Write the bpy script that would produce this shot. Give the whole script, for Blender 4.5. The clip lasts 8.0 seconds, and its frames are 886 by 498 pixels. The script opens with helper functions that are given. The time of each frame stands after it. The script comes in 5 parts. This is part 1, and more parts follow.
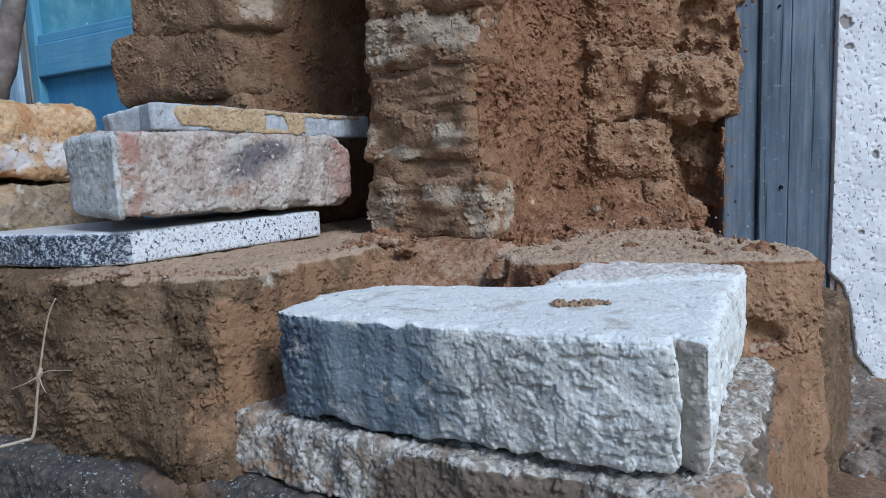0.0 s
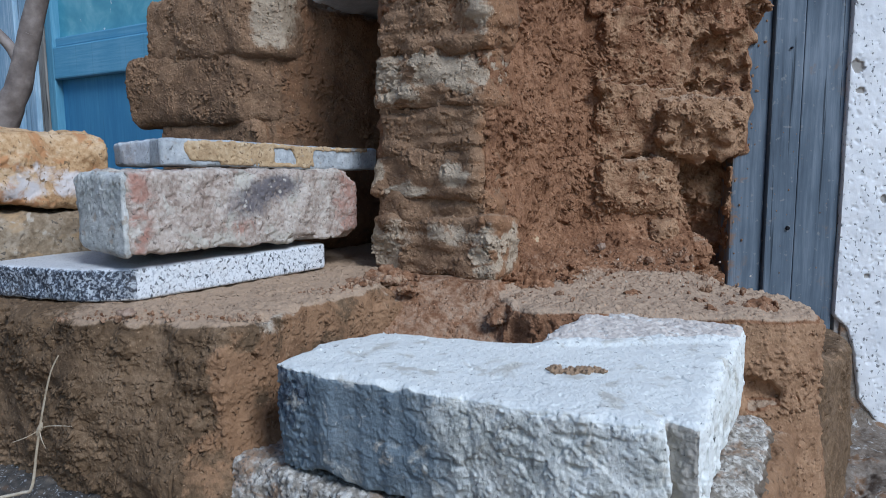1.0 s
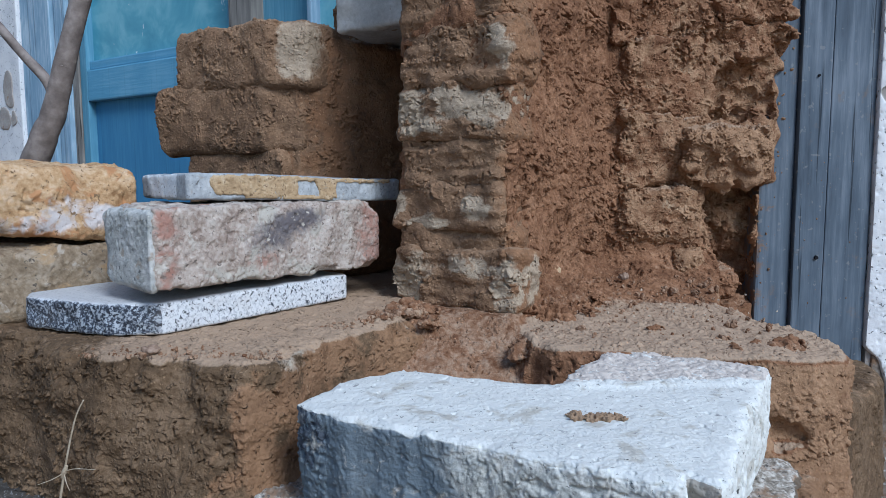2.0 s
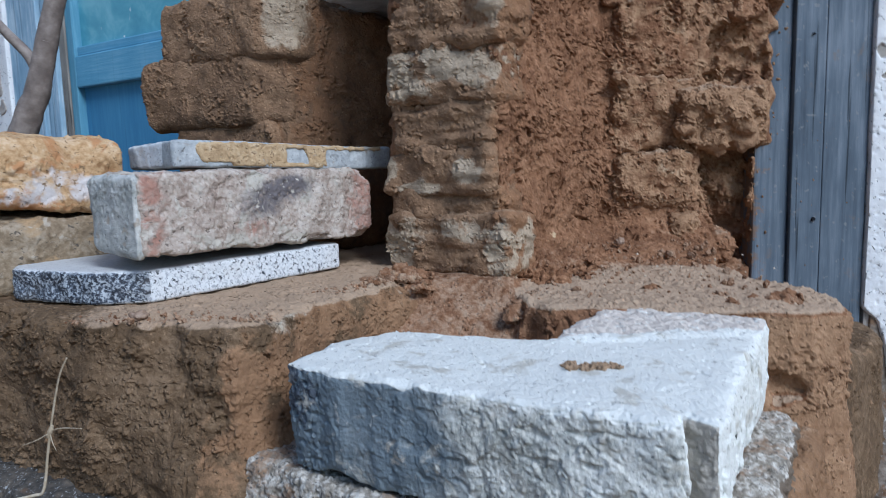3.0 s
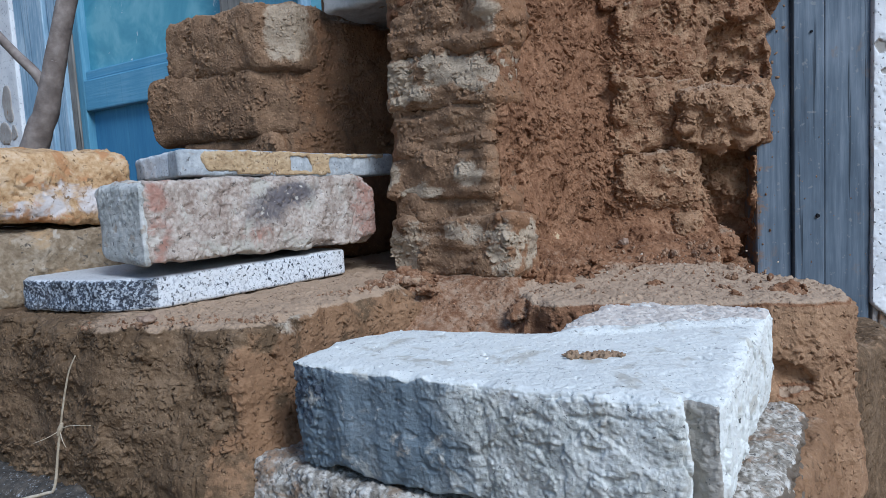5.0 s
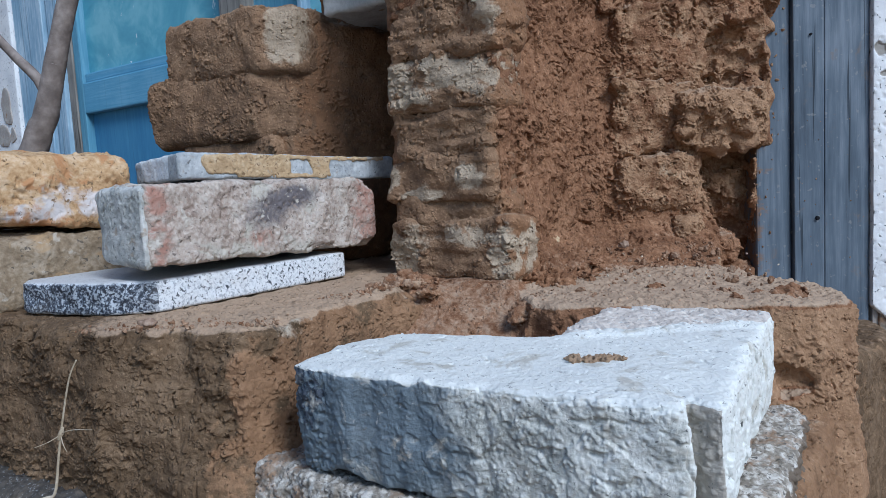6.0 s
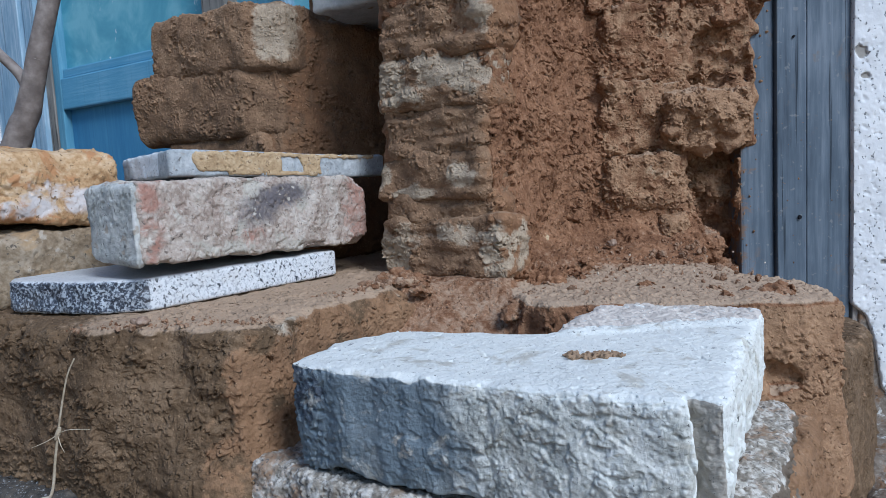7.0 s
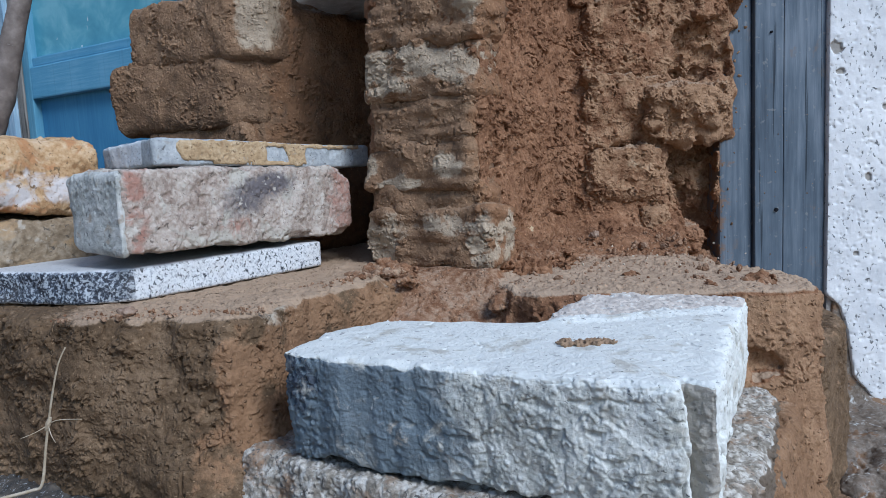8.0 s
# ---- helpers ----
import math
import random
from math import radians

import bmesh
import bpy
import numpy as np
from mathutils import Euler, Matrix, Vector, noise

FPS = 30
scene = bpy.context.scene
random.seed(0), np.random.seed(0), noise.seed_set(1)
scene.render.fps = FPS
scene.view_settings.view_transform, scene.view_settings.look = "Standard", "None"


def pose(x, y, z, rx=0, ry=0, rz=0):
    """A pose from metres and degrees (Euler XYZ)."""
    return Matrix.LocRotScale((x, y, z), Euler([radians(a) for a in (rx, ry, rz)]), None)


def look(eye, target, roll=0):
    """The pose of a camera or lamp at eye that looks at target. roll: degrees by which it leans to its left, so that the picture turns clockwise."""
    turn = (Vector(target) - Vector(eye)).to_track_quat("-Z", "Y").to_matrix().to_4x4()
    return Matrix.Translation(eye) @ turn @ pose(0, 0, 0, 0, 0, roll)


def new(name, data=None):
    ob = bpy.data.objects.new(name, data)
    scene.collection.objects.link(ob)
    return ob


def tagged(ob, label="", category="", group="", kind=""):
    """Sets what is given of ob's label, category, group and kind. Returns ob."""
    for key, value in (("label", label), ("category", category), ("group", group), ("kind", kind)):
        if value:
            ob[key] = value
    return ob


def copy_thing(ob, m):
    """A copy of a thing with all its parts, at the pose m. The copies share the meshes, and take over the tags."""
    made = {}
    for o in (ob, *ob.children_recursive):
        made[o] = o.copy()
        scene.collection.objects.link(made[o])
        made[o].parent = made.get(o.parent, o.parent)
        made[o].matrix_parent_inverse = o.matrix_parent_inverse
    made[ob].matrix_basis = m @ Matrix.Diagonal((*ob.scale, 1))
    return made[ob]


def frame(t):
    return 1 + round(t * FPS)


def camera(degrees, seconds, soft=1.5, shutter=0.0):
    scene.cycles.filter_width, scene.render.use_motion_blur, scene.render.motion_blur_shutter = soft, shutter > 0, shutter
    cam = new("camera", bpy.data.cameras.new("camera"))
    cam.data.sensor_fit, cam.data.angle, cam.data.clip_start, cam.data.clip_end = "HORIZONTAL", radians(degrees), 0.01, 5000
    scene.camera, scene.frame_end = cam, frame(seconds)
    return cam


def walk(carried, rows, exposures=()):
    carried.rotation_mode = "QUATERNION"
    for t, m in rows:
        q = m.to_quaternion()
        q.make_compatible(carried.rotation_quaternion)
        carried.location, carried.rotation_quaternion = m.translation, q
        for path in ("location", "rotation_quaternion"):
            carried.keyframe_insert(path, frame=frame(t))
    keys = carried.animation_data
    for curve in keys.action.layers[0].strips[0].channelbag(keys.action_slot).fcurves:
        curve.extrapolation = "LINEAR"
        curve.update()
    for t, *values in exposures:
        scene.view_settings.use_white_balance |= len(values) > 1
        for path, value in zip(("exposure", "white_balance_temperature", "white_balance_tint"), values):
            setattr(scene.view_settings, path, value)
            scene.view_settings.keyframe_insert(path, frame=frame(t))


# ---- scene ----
cam = camera(67.27, 8.0, soft=0.4, shutter=0.4)
PATH = [
    (0, (0.00594, 0.00878, 0.62606), (-0.0238, 1.9933, 0.3792), -2.24),
    (0.5, (0.00553, 0.00642, 0.64093), (-0.0462, 1.9898, 0.3893), -1.39),
    (1, (0.01057, 0.00946, 0.6568), (-0.0423, 1.9946, 0.4193), -0.32),
    (1.5, (0.01259, 0.01031, 0.66947), (-0.0838, 1.9976, 0.4657), -0.44),
    (1.7, (0.01289, 0.01026, 0.67258), (-0.1074, 1.9971, 0.4781), -0.19),
    (2.8, (0.013, 0.01394, 0.6644), (-0.1165, 1.999, 0.4574), -0.34),
    (3, (0.01669, 0.01588, 0.65371), (-0.1025, 1.9983, 0.4171), -1.58),
    (3.5, (0.02175, 0.01205, 0.64219), (-0.0795, 1.9982, 0.4304), -3.25),
    (4, (0.02084, 0.01305, 0.64206), (-0.0908, 1.9982, 0.4263), -3.15),
    (4.5, (0.02051, 0.01302, 0.6421), (-0.1117, 1.998, 0.4362), -2.96),
    (5, (0.02132, 0.01048, 0.64246), (-0.124, 1.9964, 0.4554), -3.12),
    (6.5, (0.01716, 0.0109, 0.64344), (-0.1174, 1.9981, 0.4621), -3.25),
    (7, (0.00977, 0.00922, 0.64331), (-0.0719, 1.9987, 0.4554), -2.96),
    (7.5, (0.00527, 0.00884, 0.64146), (-0.0406, 1.9987, 0.446), -2.80),
    (8, (-0.00013, 0.00782, 0.64092), (-0.008, 1.9968, 0.4318), -2.71),
]
walk(cam, [(t, look(eye, target, roll)) for t, eye, target, roll in PATH], exposures=[(0.0, -0.14, 5500, 9), (1.5, -0.10, 5500, 9), (3.5, -0.06, 5520, 9), (8.0, -0.07, 5500, 9)])


# ---- light ----
world = bpy.data.worlds.new("sky")
scene.world = world
world.use_nodes = True
wt = world.node_tree
sky = wt.nodes.new("ShaderNodeTexSky")
sky.sky_type, sky.sun_disc = "NISHITA", False
sky.sun_elevation, sky.sun_rotation = radians(48), radians(141)
sky.altitude, sky.air_density, sky.dust_density = 100, 1.2, 0.8
wt.links.new(sky.outputs[0], wt.nodes["Background"].inputs[0])
wt.nodes["Background"].inputs[1].default_value = 0.11
sun = new("sun", bpy.data.lights.new("sun", "SUN"))
sun.data.energy, sun.data.angle, sun.data.color = 2.95, radians(20), (1.0, 0.98, 0.95)
sun.matrix_world = look((2.0, -2.0, 3.3), (0, 0.5, 0.5))


# ---- noise and sculpting ----
_rng = np.random.RandomState(7)
_perm = _rng.permutation(512).astype(np.int32)
_grad = _rng.normal(size=(512, 3)).astype(np.float32)
_grad /= np.linalg.norm(_grad, axis=1)[:, None]


def gnoise(p, size, seed=0):
    """Gradient noise, about -1 to 1, with features of the given size in metres."""
    q = np.asarray(p, np.float32) / size + np.float32(seed * 17.31)
    c = np.floor(q)
    f = q - c
    c = c.astype(np.int32)
    w = f * f * f * (f * (f * 6 - 15) + 10)
    out = np.zeros(q.shape[:-1], np.float32)
    for i in (0, 1):
        for j in (0, 1):
            for k in (0, 1):
                h = _perm[(_perm[(_perm[(c[..., 0] + i) & 511] + c[..., 1] + j) & 511] + c[..., 2] + k) & 511]
                g = _grad[h]
                d = g[..., 0] * (f[..., 0] - i) + g[..., 1] * (f[..., 1] - j) + g[..., 2] * (f[..., 2] - k)
                out += d * (w[..., 0] if i else 1 - w[..., 0]) * (w[..., 1] if j else 1 - w[..., 1]) * (w[..., 2] if k else 1 - w[..., 2])
    return out * 1.6


def fbm(p, size, octaves=3, seed=0, gain=0.5):
    total, a = 0, 1.0
    for o in range(octaves):
        total = total + a * gnoise(p, size / 2 ** o, seed + o)
        a *= gain
    return total


_jit = _rng.uniform(0.1, 0.9, size=(512, 3)).astype(np.float32)


def facets(p, size, seed=0):
    """Relief of small tilted planes, as on split stone, about -1 to 1."""
    q = np.asarray(p, np.float32) / size + np.float32(seed * 13.7)
    c = np.floor(q).astype(np.int32)
    best = np.full(len(q), 1e9, np.float32)
    out = np.zeros(len(q), np.float32)
    for i in (-1, 0, 1):
        for j in (-1, 0, 1):
            for k in (-1, 0, 1):
                cell = c + np.array([i, j, k], np.int32)
                h = _perm[(_perm[(_perm[cell[:, 0] & 511] + cell[:, 1]) & 511] + cell[:, 2]) & 511]
                off = q - (cell + _jit[h])
                d = (off * off).sum(1)
                val = 1.1 * (off * _grad[h]).sum(1) + 1.2 * (_jit[(h + 37) & 511, 0] - 0.5)
                hit = d < best
                best[hit], out[hit] = d[hit], val[hit]
    return np.clip(out, -1.2, 1.2)


def crumbs_at(p, size, seed=0, share=0.6):
    """Relief of single rounded crumbs, 0 to 1, one to a cell at most."""
    q = np.asarray(p, np.float32) / size + np.float32(seed * 13.7)
    c = np.floor(q - 0.5).astype(np.int32)
    out = np.zeros(len(q), np.float32)
    for i in (0, 1):
        for j in (0, 1):
            for k in (0, 1):
                cell = c + np.array([i, j, k], np.int32)
                h = _perm[(_perm[(_perm[cell[:, 0] & 511] + cell[:, 1]) & 511] + cell[:, 2]) & 511]
                off = q - (cell + _jit[h])
                r = (0.16 + 0.36 * _jit[(h + 91) & 511, 1]) * (_jit[(h + 37) & 511, 0] < 0.1 + 0.8 * share)
                np.maximum(out, np.maximum(r * r - (off * off).sum(1), 0), out=out)
    return np.sqrt(out) * 2


def smooth01(x, a, b):
    t = np.clip((x - a) / (b - a), 0, 1)
    return t * t * (3 - 2 * t)


def poly2d(X, Y, pts):
    """Signed distance to a closed outline in plan."""
    n = len(pts)
    d = np.full(X.shape, 1e9, np.float32)
    s = np.ones(X.shape, np.float32)
    for i in range(n):
        (ax, ay), (bx, by) = pts[i], pts[i - 1]
        ex, ey = bx - ax, by - ay
        wx, wy = X - ax, Y - ay
        t = np.clip((wx * ex + wy * ey) / (ex * ex + ey * ey), 0, 1)
        dx, dy = wx - ex * t, wy - ey * t
        d = np.minimum(d, dx * dx + dy * dy)
        c1, c2, c3 = Y >= ay, Y < by, ex * wy > ey * wx
        s = np.where((c1 & c2 & c3) | (~c1 & ~c2 & ~c3), -s, s)
    return s * np.sqrt(d)


def both(a, b, r=0.006):
    """Intersection of two distances with a rounded edge."""
    h = np.clip(0.5 - 0.5 * (b - a) / r, 0, 1)
    return b + (a - b) * h + r * h * (1 - h)


def joined(a, b, r=0.006):
    return -both(-a, -b, r)


def prism(X, Y, Z, pts, z0, z1, r=0.006):
    return both(poly2d(X[:, :, :1], Y[:, :, :1], pts) + 0 * Z, np.maximum(z0 - Z, Z - z1), r)


def rbox(X, Y, Z, hx, hy, hz, r=0.004):
    qx, qy, qz = np.abs(X) - hx + r, np.abs(Y) - hy + r, np.abs(Z) - hz + r
    return np.sqrt(np.maximum(qx, 0) ** 2 + np.maximum(qy, 0) ** 2 + np.maximum(qz, 0) ** 2) + np.minimum(np.maximum(qx, np.maximum(qy, qz)), 0) - r


def ball(X, Y, Z, c, r):
    k = np.sqrt(((X - c[0]) / r[0]) ** 2 + ((Y - c[1]) / r[1]) ** 2 + ((Z - c[2]) / r[2]) ** 2)
    return (k - 1) * min(r)


def nets(field, lo, hi, res):
    """The surface where the field is nought, as points, quads and normals."""
    ax = [np.arange(lo[i], hi[i] + res, res, dtype=np.float32) for i in range(3)]
    X, Y, Z = np.meshgrid(*ax, indexing="ij", copy=False)
    f = np.asarray(field(X, Y, Z), np.float32).copy()
    for a in range(3):
        sl = [slice(None)] * 3
        for e in (0, -1):
            sl[a] = e
            f[tuple(sl)] = np.maximum(f[tuple(sl)], res * 0.3)
    s = f < 0
    n = np.zeros([k - 1 for k in f.shape], np.uint8)
    cut = {}
    for i in (0, 1):
        for j in (0, 1):
            for k in (0, 1):
                cut[i, j, k] = (slice(i, f.shape[0] - 1 + i), slice(j, f.shape[1] - 1 + j), slice(k, f.shape[2] - 1 + k))
                n += s[cut[i, j, k]]
    live = np.argwhere((n > 0) & (n < 8))
    idx = np.full(n.shape, -1, np.int64)
    idx[live[:, 0], live[:, 1], live[:, 2]] = np.arange(len(live))
    acc, cnt = np.zeros((len(live), 3), np.float32), np.zeros(len(live), np.float32)
    for a in range(3):
        others = [b for b in range(3) if b != a]
        for u in (0, 1):
            for v in (0, 1):
                o = [0, 0, 0]
                o[others[0]], o[others[1]] = u, v
                e = list(o)
                e[a] = 1
                fa, fb = f[tuple((live + o).T)], f[tuple((live + e).T)]
                hit = (fa < 0) != (fb < 0)
                t = np.where(hit, fa / np.where(hit, fa - fb, 1), 0)
                p = np.tile(np.array(o, np.float32), (len(live), 1))
                p[:, a] = t
                acc += p * hit[:, None]
                cnt += hit
    co = (live + acc / cnt[:, None]) * res + np.array(lo, np.float32)
    quads = []
    for a in range(3):
        b, c = (a + 1) % 3, (a + 2) % 3
        sl0, sl1 = [slice(1, -1)] * 3, [slice(1, -1)] * 3
        sl0[a], sl1[a] = slice(0, -1), slice(1, None)
        s0, s1 = s[tuple(sl0)], s[tuple(sl1)]
        at = np.argwhere(s0 != s1)
        flip = s0[tuple(at.T)]
        off = np.array([1, 1, 1])
        off[a] = 0
        at = at + off
        db, dc = np.zeros(3, int), np.zeros(3, int)
        db[b], dc[c] = 1, 1
        q = np.stack([idx[tuple((at - d).T)] for d in (db + dc, dc, 0 * db, db)], 1)
        quads.append(np.where(flip[:, None], q, q[:, ::-1]))
    quads = np.concatenate(quads)
    return co, quads


def normals(co, quads):
    fn = np.cross(co[quads[:, 2]] - co[quads[:, 0]], co[quads[:, 3]] - co[quads[:, 1]])
    vn = np.zeros_like(co)
    for i in range(4):
        np.add.at(vn, quads[:, i], fn)
    return vn / np.maximum(np.linalg.norm(vn, axis=1), 1e-12)[:, None]


def mesh_of(name, co, quads, attrs=None):
    me = bpy.data.meshes.new(name)
    me.vertices.add(len(co))
    me.vertices.foreach_set("co", np.asarray(co, np.float32).ravel())
    me.loops.add(quads.size)
    me.loops.foreach_set("vertex_index", quads.astype(np.int32).ravel())
    me.polygons.add(len(quads))
    me.polygons.foreach_set("loop_start", np.arange(0, quads.size, 4, dtype=np.int32))
    me.polygons.foreach_set("use_smooth", np.ones(len(quads), bool))
    for key, val in (attrs or {}).items():
        me.attributes.new(key, "FLOAT", "POINT").data.foreach_set("value", np.asarray(val, np.float32))
    me.update(calc_edges=True)
    me.validate()
    return me


def finer(co, n, quads, near):
    """Each quad whose corners are all near, and open to the yard, becomes four."""
    pick = (near(co) & (0.5 * n[:, 2] - n[:, 1] > -0.25))[quads].all(1)
    q, rest = quads[pick], quads[~pick]
    e = np.stack([q, np.roll(q, -1, 1)], -1).reshape(-1, 2)
    e.sort(axis=1)
    key, inv = np.unique(e[:, 0].astype(np.int64) * len(co) + e[:, 1], return_inverse=True)
    a, b = key // len(co), key % len(co)
    mid = len(co) + inv.reshape(-1, 4)
    ctr = len(co) + len(key) + np.arange(len(q))
    co2 = np.concatenate([co, (co[a] + co[b]) / 2, co[q].mean(1)])
    n2 = np.concatenate([n, n[a] + n[b], n[q].sum(1)])
    n2 /= np.maximum(np.linalg.norm(n2, axis=1), 1e-9)[:, None]
    new_q = [np.stack([q[:, k], mid[:, k], ctr, mid[:, k - 1]], 1) for k in range(4)]
    return co2.astype(np.float32), n2.astype(np.float32), np.concatenate([rest] + new_q)


def sculpt(name, field, lo, hi, res, rough=None, attrs=None, near=None, levels=0, lip=0.0):
    """A mesh of the field's surface, finer where near(co) holds. rough(co, n): metres by which each point moves out along its
    normal. lip: how far raised mud sags below itself."""
    co, quads = nets(field, lo, hi, res)
    n = normals(co, quads)
    for _ in range(levels):
        co, n, quads = finer(co, n, quads, near or (lambda c: np.ones(len(c), bool)))
    kept = {k: fn(co, n) for k, fn in (attrs or {}).items()}
    if rough is not None:
        d = np.asarray(rough(co, n))
        co = co + n * d[:, None]
        if lip:
            co[:, 2] -= lip * np.maximum(d, 0) * (1 - np.abs(n[:, 2]))
    return mesh_of(name, co, quads, kept)


def thing(name, data, material, label, category, m=None, kind="", group=""):
    ob = new(name, data)
    if data is not None and material is not None:
        data.materials.clear()
        data.materials.append(material)
    if m is not None:
        ob.matrix_world = m
    return tagged(ob, label, category, group, kind)


def part(name, data, material, parent, label="", m=None):
    if isinstance(data, bmesh.types.BMesh):
        me = bpy.data.meshes.new(name)
        data.to_mesh(me)
        data.free()
        data = me
    if material is not None:
        data.materials.clear()
        data.materials.append(material)
    ob = new(name, data)
    ob.parent = parent
    if m is not None:
        ob.matrix_basis = m
    if label:
        ob["label"] = label
    return ob


def box_bm(size, at=(0, 0, 0), bevel=0.002, segments=2):
    bm = bmesh.new()
    bmesh.ops.create_cube(bm, size=1)
    bmesh.ops.scale(bm, vec=size, verts=bm.verts)
    if bevel:
        bmesh.ops.bevel(bm, geom=bm.edges[:], offset=bevel, segments=segments, profile=0.6, affect="EDGES")
    bmesh.ops.translate(bm, vec=at, verts=bm.verts)
    return bm


# ---- materials ----
def material(name, rough=0.9, spec=0.2):
    m = bpy.data.materials.new(name)
    m.use_nodes = True
    nt = m.node_tree
    bsdf = nt.nodes["Principled BSDF"]
    bsdf.inputs["Roughness"].default_value = rough
    bsdf.inputs["Specular IOR Level"].default_value = spec
    return m, nt, bsdf


def coords(nt, stretch=(1, 1, 1)):
    tc = nt.nodes.new("ShaderNodeTexCoord")
    mp = nt.nodes.new("ShaderNodeMapping")
    mp.inputs["Scale"].default_value = stretch
    nt.links.new(tc.outputs["Object"], mp.inputs[0])
    return mp.outputs[0]


def tnoise(nt, vec, size, detail=4, rough=0.6, distort=0.0):
    n = nt.nodes.new("ShaderNodeTexNoise")
    n.inputs["Scale"].default_value = 1 / size
    n.inputs["Detail"].default_value = detail
    n.inputs["Roughness"].default_value = rough
    n.inputs["Distortion"].default_value = distort
    nt.links.new(vec, n.inputs["Vector"])
    return n.outputs["Fac"]


def ramp(nt, fac, stops, constant=False):
    r = nt.nodes.new("ShaderNodeValToRGB")
    if constant:
        r.color_ramp.interpolation = "CONSTANT"
    els = r.color_ramp.elements
    while len(els) < len(stops):
        els.new(0.5)
    for e, (p, c) in zip(els, stops):
        e.position = p
        e.color = (*c, 1) if len(c) == 3 else c
    nt.links.new(fac, r.inputs[0])
    return r.outputs[0]


def mask(nt, fac, a, b):
    mr = nt.nodes.new("ShaderNodeMapRange")
    mr.interpolation_type = "SMOOTHSTEP"
    mr.inputs["From Min"].default_value, mr.inputs["From Max"].default_value = a, b
    nt.links.new(fac, mr.inputs["Value"])
    return mr.outputs["Result"]


def calc(nt, op, a, b):
    n = nt.nodes.new("ShaderNodeMath")
    n.operation = op
    for i, v in enumerate((a, b)):
        if isinstance(v, (int, float)):
            n.inputs[i].default_value = v
        else:
            nt.links.new(v, n.inputs[i])
    return n.outputs[0]


def blend(nt, fac, a, b, how="MIX"):
    n = nt.nodes.new("ShaderNodeMix")
    n.data_type, n.blend_type = "RGBA", how
    for sock, v in ((n.inputs["Factor"], fac), (n.inputs[6], a), (n.inputs[7], b)):
        if isinstance(v, (int, float)):
            sock.default_value = v
        elif isinstance(v, tuple):
            sock.default_value = (*v, 1)
        else:
            nt.links.new(v, sock)
    return n.outputs[2]


def attribute(nt, name):
    n = nt.nodes.new("ShaderNodeAttribute")
    n.attribute_name = name
    return n.outputs["Fac"]


def bumps(nt, bsdf, layers):
    """layers: (height, strength, distance in metres)."""
    last = None
    for h, strength, dist in layers:
        b = nt.nodes.new("ShaderNodeBump")
        b.inputs["Strength"].default_value, b.inputs["Distance"].default_value = strength, dist
        nt.links.new(h, b.inputs["Height"])
        if last is not None:
            nt.links.new(last, b.inputs["Normal"])
        last = b.outputs[0]
    nt.links.new(last, bsdf.inputs["Normal"])


